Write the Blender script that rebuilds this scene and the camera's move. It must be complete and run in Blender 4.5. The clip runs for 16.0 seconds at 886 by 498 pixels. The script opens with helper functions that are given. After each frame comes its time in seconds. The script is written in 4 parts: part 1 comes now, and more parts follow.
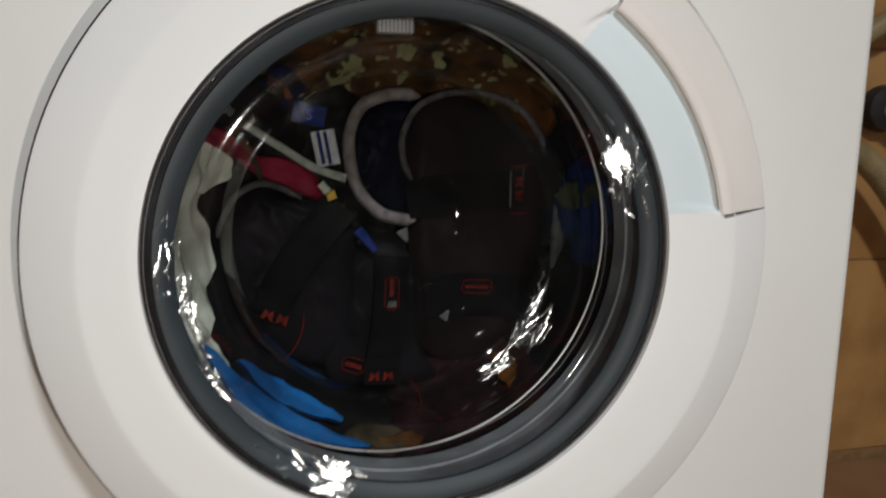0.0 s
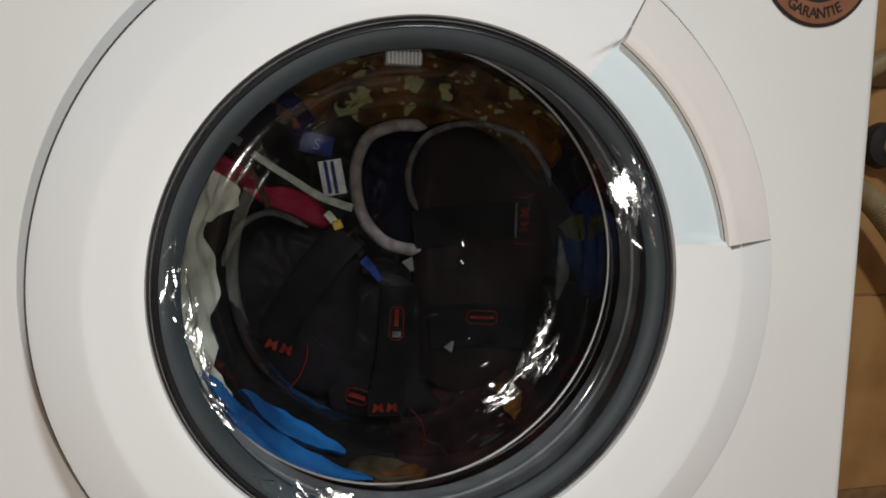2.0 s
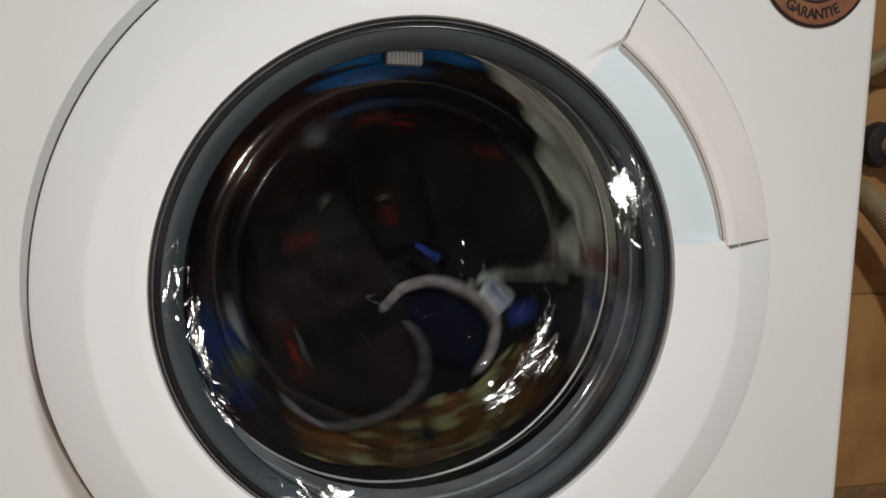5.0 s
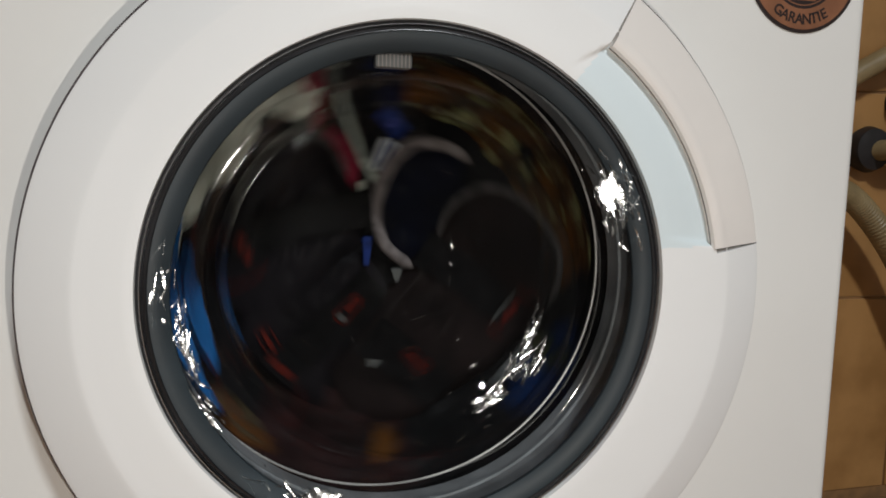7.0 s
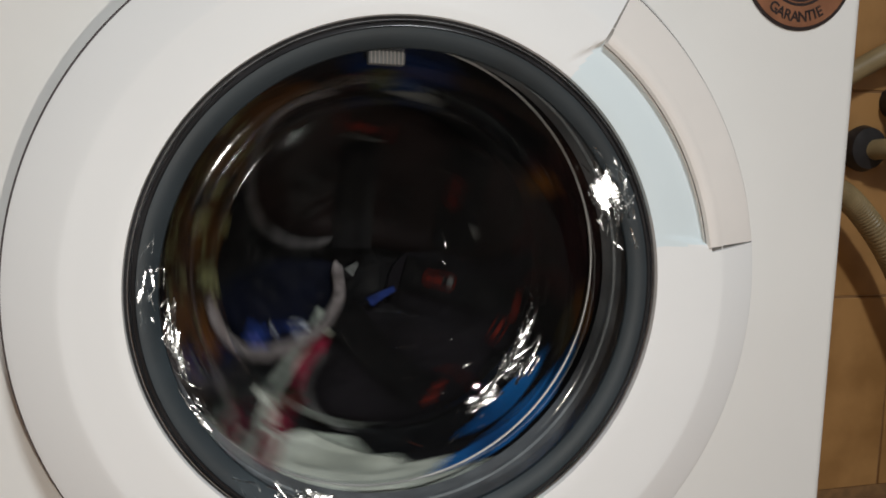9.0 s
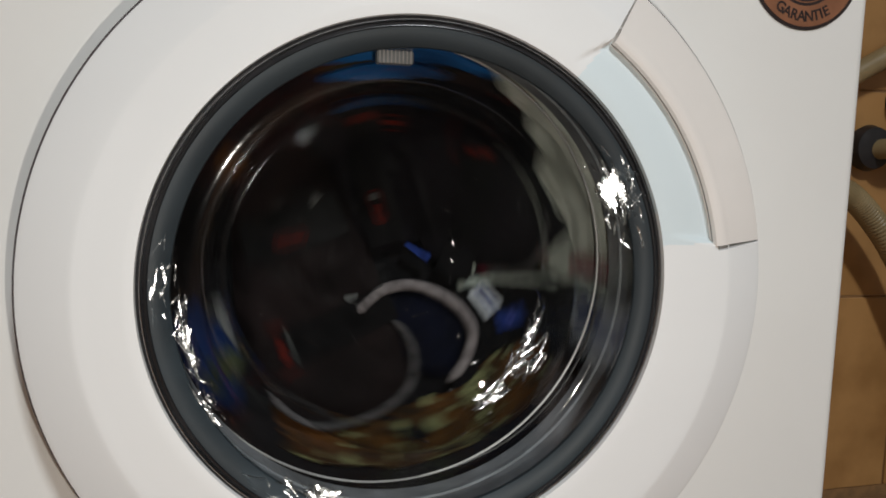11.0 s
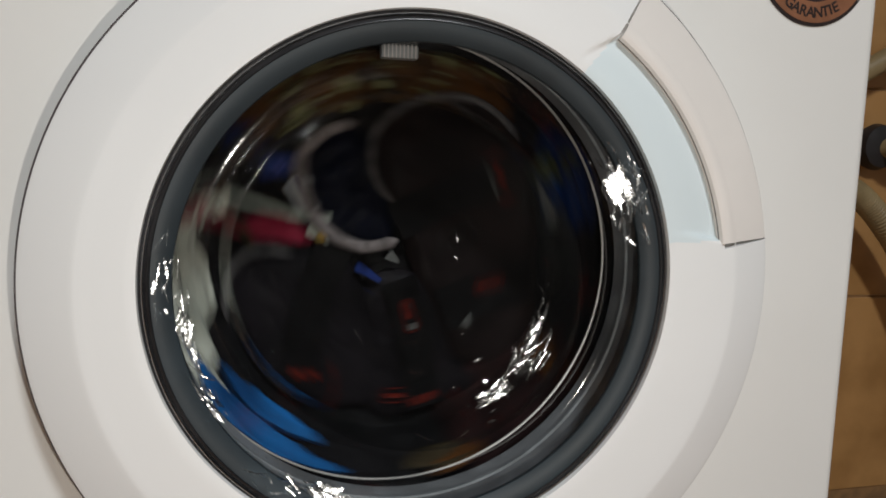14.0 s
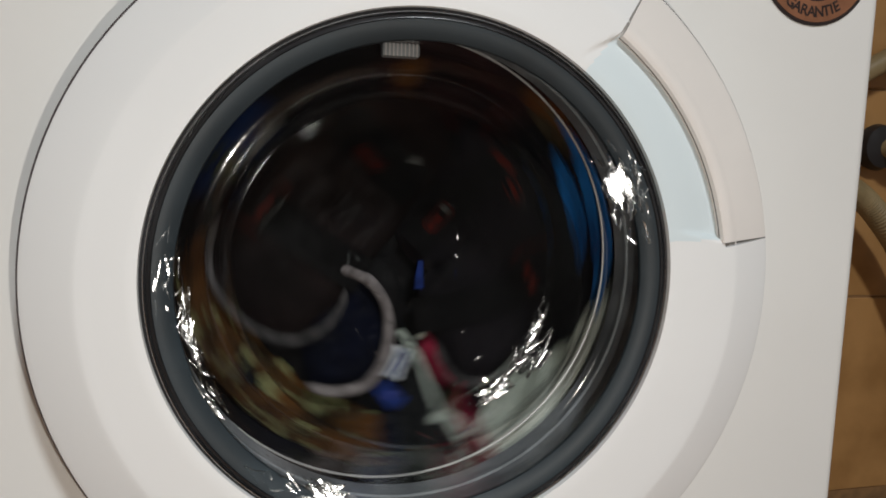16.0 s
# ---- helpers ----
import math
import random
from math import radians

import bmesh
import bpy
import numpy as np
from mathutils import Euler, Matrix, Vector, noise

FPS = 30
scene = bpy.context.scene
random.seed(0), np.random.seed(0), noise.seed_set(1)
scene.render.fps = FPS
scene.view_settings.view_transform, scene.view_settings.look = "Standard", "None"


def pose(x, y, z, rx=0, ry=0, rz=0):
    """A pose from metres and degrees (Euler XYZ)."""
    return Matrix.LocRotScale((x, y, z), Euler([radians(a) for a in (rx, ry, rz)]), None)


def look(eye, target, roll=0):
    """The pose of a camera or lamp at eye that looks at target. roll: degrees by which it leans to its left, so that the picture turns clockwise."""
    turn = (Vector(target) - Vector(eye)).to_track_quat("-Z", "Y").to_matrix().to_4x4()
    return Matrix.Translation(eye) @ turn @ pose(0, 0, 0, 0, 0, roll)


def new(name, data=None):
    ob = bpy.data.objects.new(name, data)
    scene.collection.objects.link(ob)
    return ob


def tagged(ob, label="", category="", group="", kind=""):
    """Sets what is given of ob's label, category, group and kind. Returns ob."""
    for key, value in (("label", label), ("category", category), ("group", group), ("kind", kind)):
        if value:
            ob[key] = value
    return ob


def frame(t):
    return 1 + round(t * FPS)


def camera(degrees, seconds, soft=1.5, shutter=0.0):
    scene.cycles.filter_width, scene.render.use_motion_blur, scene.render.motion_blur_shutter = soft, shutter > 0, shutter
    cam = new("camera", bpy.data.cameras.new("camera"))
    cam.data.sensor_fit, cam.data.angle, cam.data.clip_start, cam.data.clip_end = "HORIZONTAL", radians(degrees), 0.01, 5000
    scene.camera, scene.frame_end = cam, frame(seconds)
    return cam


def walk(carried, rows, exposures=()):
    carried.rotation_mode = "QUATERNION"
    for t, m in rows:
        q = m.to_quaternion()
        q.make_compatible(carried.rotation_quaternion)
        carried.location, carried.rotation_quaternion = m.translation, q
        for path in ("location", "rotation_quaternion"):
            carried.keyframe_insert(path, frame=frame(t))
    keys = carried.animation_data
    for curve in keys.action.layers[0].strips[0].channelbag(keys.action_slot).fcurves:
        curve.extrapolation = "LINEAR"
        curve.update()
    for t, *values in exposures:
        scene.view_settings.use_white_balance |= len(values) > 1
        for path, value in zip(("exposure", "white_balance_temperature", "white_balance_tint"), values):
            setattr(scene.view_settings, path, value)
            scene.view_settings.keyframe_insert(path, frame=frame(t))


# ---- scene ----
cam = camera(65.0, 16.0, soft=1.8, shutter=0.7)

# ---- camera path: a held camera, seconds, place in metres, turn, tilt and lean in degrees ----
ROWS = [
    (0.0, -0.0796, -0.3968, 0.4940, -12.82, -9.45, -0.39),
    (0.1, -0.0796, -0.3965, 0.4943, -13.14, -8.89, -0.39),
    (0.2, -0.0796, -0.3963, 0.4946, -12.95, -8.30, -0.35),
    (0.3, -0.0795, -0.3960, 0.4948, -12.83, -6.67, -0.31),
    (0.4, -0.0795, -0.3958, 0.4951, -14.04, -7.58, -0.17),
    (0.5, -0.0795, -0.3955, 0.4954, -13.98, -7.31, -0.06),
    (1.0, -0.0799, -0.3953, 0.4935, -14.09, -6.99, -0.48),
    (1.5, -0.0813, -0.3940, 0.4905, -12.98, -6.74, -0.81),
    (1.6, -0.0818, -0.3944, 0.4905, -13.09, -6.86, -0.81),
    (1.7, -0.0823, -0.3948, 0.4905, -13.11, -6.84, -0.81),
    (1.8, -0.0827, -0.3951, 0.4906, -12.44, -6.09, -0.80),
    (1.9, -0.0832, -0.3955, 0.4906, -12.88, -6.27, -0.80),
    (2.0, -0.0837, -0.3959, 0.4906, -12.85, -6.57, -0.80),
    (2.1, -0.0838, -0.3962, 0.4908, -12.80, -6.48, -0.86),
    (2.2, -0.0838, -0.3965, 0.4909, -12.05, -6.15, -0.92),
    (2.3, -0.0839, -0.3969, 0.4911, -12.31, -6.39, -0.98),
    (2.4, -0.0839, -0.3972, 0.4912, -12.36, -6.40, -1.04),
    (2.5, -0.0840, -0.3975, 0.4914, -12.61, -6.64, -1.10),
    (3.0, -0.0844, -0.3975, 0.4917, -12.69, -6.46, -0.89),
    (3.5, -0.0849, -0.3959, 0.4913, -12.94, -6.59, -0.78),
    (4.0, -0.0859, -0.3974, 0.4914, -12.83, -6.77, -0.86),
    (6.5, -0.0828, -0.3984, 0.4916, -13.42, -6.56, -1.00),
    (7.0, -0.0819, -0.3989, 0.4918, -13.44, -6.51, -1.08),
    (7.5, -0.0819, -0.3971, 0.4911, -13.50, -6.50, -1.04),
    (8.0, -0.0807, -0.3947, 0.4904, -13.46, -6.27, -0.99),
    (8.5, -0.0815, -0.3943, 0.4905, -13.50, -6.36, -1.00),
    (9.0, -0.0798, -0.3956, 0.4910, -13.81, -6.57, -1.16),
    (11.5, -0.0831, -0.3978, 0.4903, -13.47, -6.64, -1.23),
    (12.0, -0.0828, -0.3975, 0.4902, -13.67, -6.77, -1.30),
    (12.5, -0.0806, -0.3946, 0.4889, -13.64, -6.70, -1.40),
    (13.0, -0.0824, -0.3944, 0.4896, -13.62, -6.84, -1.49),
    (13.5, -0.0821, -0.3947, 0.4888, -13.31, -6.66, -1.46),
    (14.0, -0.0820, -0.3953, 0.4893, -13.16, -6.81, -1.50),
    (14.5, -0.0824, -0.3952, 0.4888, -13.13, -6.77, -1.44),
    (15.0, -0.0813, -0.3954, 0.4889, -13.35, -6.89, -1.53),
    (15.5, -0.0819, -0.3954, 0.4884, -13.38, -6.87, -1.59),
    (16.0, -0.0822, -0.3959, 0.4883, -13.11, -6.81, -1.63),
]


def view(x, y, z, yaw, pitch, lean):
    return pose(x, y, z, 90 + pitch, 0, yaw) @ pose(0, 0, 0, 0, 0, -lean)


walk(cam, [(row[0], view(*row[1:])) for row in ROWS])

# ---- light ----
world = bpy.data.worlds.new("room_air")
scene.world = world
world.use_nodes = True
world.node_tree.nodes["Background"].inputs[0].default_value = (1.0, 0.86, 0.68, 1)
world.node_tree.nodes["Background"].inputs[1].default_value = 0.006
scene.view_settings.exposure = 0.0


def lamp(name, kind, where, aim, power, colour, size):
    data = bpy.data.lights.new(name, kind)
    data.energy, data.color = power, colour
    if kind == "AREA":
        data.shape, data.size = "DISK", size
    else:
        data.shadow_soft_size = size
    ob = new(name, data)
    ob.matrix_world = look(where, aim)
    return ob


lamp("torch", "POINT", (-0.040, -0.405, 0.432), (0, 0, 0.4), 2.50, (1.0, 0.95, 0.87), 0.0022)
lamp("ceiling_lamp", "AREA", (0.45, -1.95, 2.32), (0.45, -1.95, 0), 63.0, (0.90, 0.955, 0.985), 0.36)

# ---- sizes ----
ZC = 0.42                 # height of the door's middle
GX, GZ = -0.0079, 0.4253    # middle of the glass
WALL_Y = 0.452


# ---- materials ----
def surface(name, colour, rough=0.5, metal=0.0, vary=0.06, scale=40.0, bump=0.05, fine=400.0, coat=0.0, colour2=None, spread=(0.4, 0.6)):
    """A surface with slow stains and fine grain; colour2 is a second tone in patches."""
    m = bpy.data.materials.new(name)
    m.use_nodes = True
    nt = m.node_tree
    b = nt.nodes["Principled BSDF"]
    tc = nt.nodes.new("ShaderNodeTexCoord")
    big = nt.nodes.new("ShaderNodeTexNoise")
    big.inputs["Scale"].default_value, big.inputs["Detail"].default_value = scale, 5
    nt.links.new(tc.outputs["Object"], big.inputs["Vector"])
    ramp = nt.nodes.new("ShaderNodeValToRGB")
    ramp.color_ramp.elements[0].position, ramp.color_ramp.elements[1].position = spread
    dark = tuple(c * (1 - vary) for c in colour)
    light = tuple(min(1, c * (1 + vary)) for c in colour) if colour2 is None else colour2
    ramp.color_ramp.elements[0].color, ramp.color_ramp.elements[1].color = (*dark, 1), (*light, 1)
    nt.links.new(big.outputs["Fac"], ramp.inputs["Fac"])
    nt.links.new(ramp.outputs["Color"], b.inputs["Base Color"])
    grain = nt.nodes.new("ShaderNodeTexNoise")
    grain.inputs["Scale"].default_value, grain.inputs["Detail"].default_value = fine, 3
    nt.links.new(tc.outputs["Object"], grain.inputs["Vector"])
    rr = nt.nodes.new("ShaderNodeMapRange")
    rr.inputs["To Min"].default_value, rr.inputs["To Max"].default_value = max(0.02, rough * 0.8), min(1, rough * 1.2)
    nt.links.new(big.outputs["Fac"], rr.inputs["Value"])
    nt.links.new(rr.outputs["Result"], b.inputs["Roughness"])
    if bump:
        bp = nt.nodes.new("ShaderNodeBump")
        bp.inputs["Strength"].default_value, bp.inputs["Distance"].default_value = bump, 0.001
        nt.links.new(grain.outputs["Fac"], bp.inputs["Height"])
        nt.links.new(bp.outputs["Normal"], b.inputs["Normal"])
    b.inputs["Metallic"].default_value = metal
    b.inputs["Coat Weight"].default_value = coat
    return m


def clear_glass(name, tint, ior, rough, wave_scale, wave_height, gloss_share):
    """Thin-walled clear glass: see-through with the gloss of its surface."""
    m = bpy.data.materials.new(name)
    m.use_nodes = True
    nt = m.node_tree
    nt.nodes.clear()
    out = nt.nodes.new("ShaderNodeOutputMaterial")
    mix = nt.nodes.new("ShaderNodeMixShader")
    clear = nt.nodes.new("ShaderNodeBsdfTransparent")
    gloss = nt.nodes.new("ShaderNodeBsdfGlossy")
    edge = nt.nodes.new("ShaderNodeFresnel")
    tc = nt.nodes.new("ShaderNodeTexCoord")
    wave = nt.nodes.new("ShaderNodeTexNoise")
    bp = nt.nodes.new("ShaderNodeBump")
    wave.inputs["Scale"].default_value, wave.inputs["Detail"].default_value = wave_scale, 3
    bp.inputs["Strength"].default_value, bp.inputs["Distance"].default_value = wave_height, 0.004
    clear.inputs["Color"].default_value = (*tint, 1)
    gloss.inputs["Color"].default_value = (1, 1, 1, 1)
    gloss.inputs["Roughness"].default_value = rough
    edge.inputs["IOR"].default_value = ior
    nt.links.new(tc.outputs["Object"], wave.inputs["Vector"])
    nt.links.new(wave.outputs["Fac"], bp.inputs["Height"])
    nt.links.new(bp.outputs["Normal"], gloss.inputs["Normal"])
    part_of = nt.nodes.new("ShaderNodeMath")
    part_of.operation = "MULTIPLY_ADD"
    part_of.inputs[1].default_value, part_of.inputs[2].default_value = gloss_share, 0.004
    nt.links.new(edge.outputs["Fac"], part_of.inputs[0])
    nt.links.new(part_of.outputs[0], mix.inputs["Fac"])
    nt.links.new(clear.outputs["BSDF"], mix.inputs[1])
    nt.links.new(gloss.outputs["BSDF"], mix.inputs[2])
    nt.links.new(mix.outputs["Shader"], out.inputs["Surface"])
    return m


ENAMEL = surface("white_enamel", (0.766, 0.755, 0.732), 0.32, vary=0.015, scale=6, bump=0.03, fine=260, coat=0.2)
DOOR_WHITE = surface("white_plastic", (0.79, 0.79, 0.79), 0.20, vary=0.012, scale=9, bump=0.02, fine=500)
GRIP_WHITE = surface("grip_plastic", (0.765, 0.722, 0.688), 0.36, vary=0.02, scale=14, bump=0.03, fine=500)
RECESS_WHITE = surface("recess_bluish_white", (0.66, 0.735, 0.765), 0.30, vary=0.015, scale=9, bump=0.02, fine=500)
CHROME = surface("satin_chrome", (0.55, 0.57, 0.59), 0.22, metal=1.0, vary=0.05, scale=30, bump=0.02)
FLANGE = surface("slate_grey_plastic", (0.021, 0.029, 0.035), 0.50, vary=0.12, scale=22, bump=0.05, fine=300)
FLANGE.node_tree.nodes["Principled BSDF"].inputs["Specular IOR Level"].default_value = 0.30
BLACK_TRIM = surface("black_trim", (0.018, 0.018, 0.020), 0.25, vary=0.2, scale=30, bump=0.02)
COLLAR = surface("grey_collar", (0.190, 0.196, 0.205), 0.40, vary=0.30, scale=26, bump=0.05, fine=220)
RUBBER = surface("grey_rubber", (0.19, 0.20, 0.21), 0.5, vary=0.2, scale=40, bump=0.1)
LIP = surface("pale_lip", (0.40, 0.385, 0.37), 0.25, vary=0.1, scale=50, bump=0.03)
STEEL = surface("drum_steel", (0.22, 0.22, 0.23), 0.35, metal=1.0, vary=0.1, scale=20, bump=0.05)
GLASS = clear_glass("door_glass", (0.83, 0.845, 0.845), 1.45, 0.006, 30, 0.03, 0.20)
WATER = clear_glass("water_beads", (0.96, 0.97, 0.97), 1.33, 0.09, 150, 0.05, 0.9)
WALL_GLASS = clear_glass("rippled_wall_glass", (0.92, 0.935, 0.94), 1.45, 0.060, 60, 0.028, 0.24)
GLOSS_WHITE = surface("gloss_white", (0.78, 0.78, 0.77), 0.10, vary=0.02, scale=30, bump=0)
SEAM = surface("dark_gap", (0.06, 0.045, 0.045), 0.7, vary=0.1, scale=30, bump=0)
TILE = surface("beige_wall_tile", (0.335, 0.168, 0.056), 0.38, vary=0.10, scale=9, bump=0.06, fine=60, colour2=(0.41, 0.215, 0.077))
GROUT = surface("brown_grout", (0.22, 0.115, 0.045), 0.85, vary=0.15, scale=60, bump=0.2)
FLOOR_TILE = surface("brown_floor_tile", (0.23, 0.12, 0.06), 0.4, vary=0.14, scale=8, bump=0.08, fine=80)
PLASTER = surface("warm_plaster", (0.30, 0.27, 0.22), 0.8, vary=0.05, scale=4, bump=0.1)
DARK_ROOM = surface("dim_plaster", (0.10, 0.09, 0.08), 0.8, vary=0.06, scale=4, bump=0.1)
HOSE = surface("beige_hose", (0.26, 0.19, 0.095), 0.45, vary=0.08, scale=30, bump=0.06)
BLACK_RUBBER = surface("black_rubber", (0.015, 0.013, 0.014), 0.5, vary=0.2, scale=40, bump=0.08)
COPPER_INK = surface("copper_ink", (0.27, 0.115, 0.060), 0.38, metal=0.25, vary=0.10, scale=60, bump=0.03)
DARK_INK = surface("dark_ink", (0.018, 0.010, 0.010), 0.4, vary=0.1, scale=60, bump=0.0)


# ---- mesh helpers ----
def part(name, bm, material, parent=None, label="", smooth=True):
    """Links a bmesh as one mesh object."""
    me = bpy.data.meshes.new(name)
    bmesh.ops.recalc_face_normals(bm, faces=bm.faces)
    bm.to_mesh(me)
    bm.free()
    me.materials.append(material)
    for p in me.polygons:
        p.use_smooth = smooth
    if smooth:
        me.set_sharp_from_angle(angle=radians(38))
    ob = new(name, me)
    ob.parent = parent
    if label:
        tagged(ob, label)
    return ob


def thing(name, label, category, group="", kind="", at=(0, 0, 0)):
    ob = new(name)
    ob.location = at
    return tagged(ob, label, category, group, kind)


def lathe(profile, centre=(0, 0), steps=192, a0=0.0, a1=360.0, closed=False):
    """Turns a profile of (radius, y) about the axis along y through centre (x, z)."""
    bm = bmesh.new()
    full = abs(a1 - a0) >= 360
    n = steps if full else steps + 1
    rings = []
    for i in range(n):
        a = radians(a0 + (a1 - a0) * i / steps)
        rings.append([bm.verts.new((centre[0] + r * math.cos(a), y, centre[1] + r * math.sin(a))) for r, y in profile])
    for i in range(steps):
        u, v = rings[i], rings[(i + 1) % n]
        m = len(profile)
        for j in range(m if closed else m - 1):
            k = (j + 1) % m
            bm.faces.new((u[j], u[k], v[k], v[j]))
    if not full and closed:
        bm.faces.new(rings[0])
        bm.faces.new(list(reversed(rings[-1])))
    bmesh.ops.remove_doubles(bm, verts=bm.verts, dist=1e-6)
    return bm


def box(x0, x1, y0, y1, z0, z1, bevel=0.0, segs=2):
    bm = bmesh.new()
    bmesh.ops.create_cube(bm, size=1.0, matrix=Matrix.Translation(((x0 + x1) / 2, (y0 + y1) / 2, (z0 + z1) / 2)) @ Matrix.Diagonal((x1 - x0, y1 - y0, z1 - z0, 1)))
    if bevel:
        bmesh.ops.bevel(bm, geom=bm.edges[:], offset=bevel, segments=segs, affect="EDGES", profile=0.5)
    return bm


def smooth_path(pts, per=8, loop=False):
    """Points of a Catmull-Rom curve through pts."""
    P = [Vector(p) for p in pts]
    n, out = len(P), []
    for i in range(n if loop else n - 1):
        p1, p2 = P[i], P[(i + 1) % n]
        p0 = P[i - 1] if (i or loop) else p1 * 2 - p2
        p3 = P[(i + 2) % n] if (loop or i + 2 < n) else p2 * 2 - p1
        for k in range(per):
            t = k / per
            out.append(0.5 * ((2 * p1) + (p2 - p0) * t + (2 * p0 - 5 * p1 + 4 * p2 - p3) * t * t + (3 * p1 - p0 - 3 * p2 + p3) * t ** 3))
    if not loop:
        out.append(P[-1])
    return out


def tube(pts, radius, sides=12, ribs=0.0, pitch=1, fade=0):
    """A round tube along points; ribs makes every other ring fatter, fade thins that many rings at each end."""
    bm = bmesh.new()
    rings = []
    for i, p in enumerate(pts):
        d = (pts[min(i + 1, len(pts) - 1)] - pts[max(i - 1, 0)]).normalized()
        side = d.cross(Vector((0, 1, 0)))
        side = side.normalized() if side.length > 0.05 else Vector((1, 0, 0))
        q = Matrix((side, side.cross(d).normalized(), d)).transposed()
        r = radius * (1 + ribs * (1 if (i // pitch) % 2 else -1))
        if fade:
            r *= min(1.0, 0.25 + 0.75 * min(i, len(pts) - 1 - i) / fade)
        rings.append([bm.verts.new(p + q @ Vector((r * math.cos(2 * math.pi * k / sides), r * math.sin(2 * math.pi * k / sides), 0))) for k in range(sides)])
    for u, v in zip(rings, rings[1:]):
        for k in range(sides):
            bm.faces.new((u[k], u[(k + 1) % sides], v[(k + 1) % sides], v[k]))
    bm.faces.new(rings[0])
    bm.faces.new(rings[-1])
    return bm


# ---- room ----
def build_room():
    floor = tagged(part("floor", box(-1.6, 2.0, -2.4, WALL_Y + 0.1, -0.06, -0.004), GROUT), "brown tiled bathroom floor", "floor", kind="structure")
    wall = tagged(part("wall_back", box(-1.6, 2.0, WALL_Y - 0.0006, WALL_Y + 0.12, -0.004, 2.5), GROUT), "beige tiled wall behind the washing machine", "wall", kind="structure")
    tagged(part("wall_left", box(-1.72, -1.6, -2.4, WALL_Y, 0, 2.5), PLASTER), "plain plastered wall", "wall", kind="structure")
    tagged(part("wall_right", box(2.0, 2.12, -2.4, WALL_Y, 0, 2.5), PLASTER), "plain plastered wall", "wall", kind="structure")
    tagged(part("wall_front", box(-1.72, 2.12, -2.52, -2.4, 0, 2.5), DARK_ROOM), "plain plastered wall", "wall", kind="structure")
    tagged(part("ceiling", box(-1.72, 2.12, -2.52, WALL_Y + 0.12, 2.5, 2.6), DARK_ROOM), "plain dim ceiling", "ceiling", kind="structure")
    # wall tiles, 30 cm high, with open joints
    t = box(-0.1485, 0.1485, -0.003, 0.003, 0.0015, 0.2985, 0.0012, 1)
    first = part("tile", t, TILE, wall)
    first.location = (0.683, WALL_Y, 0.014)
    for i in range(-7, 4):
        for j in range(8):
            if i == 0 and j == 0:
                continue
            o = new("tile", first.data)
            o.parent = wall
            o.location = (0.683 + 0.30 * i, WALL_Y + 0.0006 * ((i * 3 + j * 5) % 3), 0.30 * j + 0.014)
    f = box(-0.1485, 0.1485, -0.1485, 0.1485, -0.004, 0.0, 0.001, 1)
    first = part("tile", f, FLOOR_TILE, floor)
    first.location = (0.70, WALL_Y - 0.156, 0)
    for i in range(-7, 4):
        for j in range(9):
            if i == 0 and j == 0:
                continue
            o = new("tile", first.data)
            o.parent = floor
            o.location = (0.70 + 0.30 * i, WALL_Y - 0.156 - 0.30 * j, 0)


# ---- machine body ----
def front_panel():
    """The enamelled front with its round opening, rounded at the upright edges."""
    bm = bmesh.new()
    n, hole = 240, 0.178
    x1, z0, z1, e = 0.300, 0.015, 0.845, 0.007
    inner, outer = [], []
    angles = [2 * math.pi * i / n for i in range(n)] + [math.atan2(z - ZC, x) % (2 * math.pi) for x in (x1 - e, e - x1) for z in (z0, z1)]
    n = len(angles)
    for a in sorted(angles):
        c, s = math.cos(a), math.sin(a)
        k = min((x1 - e) / abs(c) if abs(c) > 1e-6 else 9, ((z1 - ZC) if s > 0 else (ZC - z0)) / abs(s) if abs(s) > 1e-6 else 9)
        inner.append(bm.verts.new((hole * c, 0, ZC + hole * s)))
        outer.append(bm.verts.new((k * c, 0, ZC + k * s)))
    back = [bm.verts.new((v.co.x, 0.03, v.co.z)) for v in inner]
    for i in range(n):
        j = (i + 1) % n
        bm.faces.new((inner[i], inner[j], outer[j], outer[i]))
        bm.faces.new((inner[i], inner[j], back[j], back[i]))
    return bm


def side_shell():
    """Rounded upright edge and side sheet, swept up the height, open at the front."""
    bm = bmesh.new()
    x1, e, depth, z0, z1 = 0.300, 0.007, 0.400, 0.015, 0.845
    prof = []
    for k in range(7):
        a = math.pi / 2 * k / 6
        prof.append((x1 - e + e * math.sin(a), e - e * math.cos(a)))
    prof.append((x1, depth))
    prof = prof + [(-x, y) for x, y in reversed(prof)]
    lo = [bm.verts.new((x, y, z0)) for x, y in prof]
    hi = [bm.verts.new((x, y, z1)) for x, y in prof]
    for i in range(len(prof) - 1):
        bm.faces.new((lo[i], lo[i + 1], hi[i + 1], hi[i]))
    bm.faces.new(lo)
    bm.faces.new(hi)
    return bm


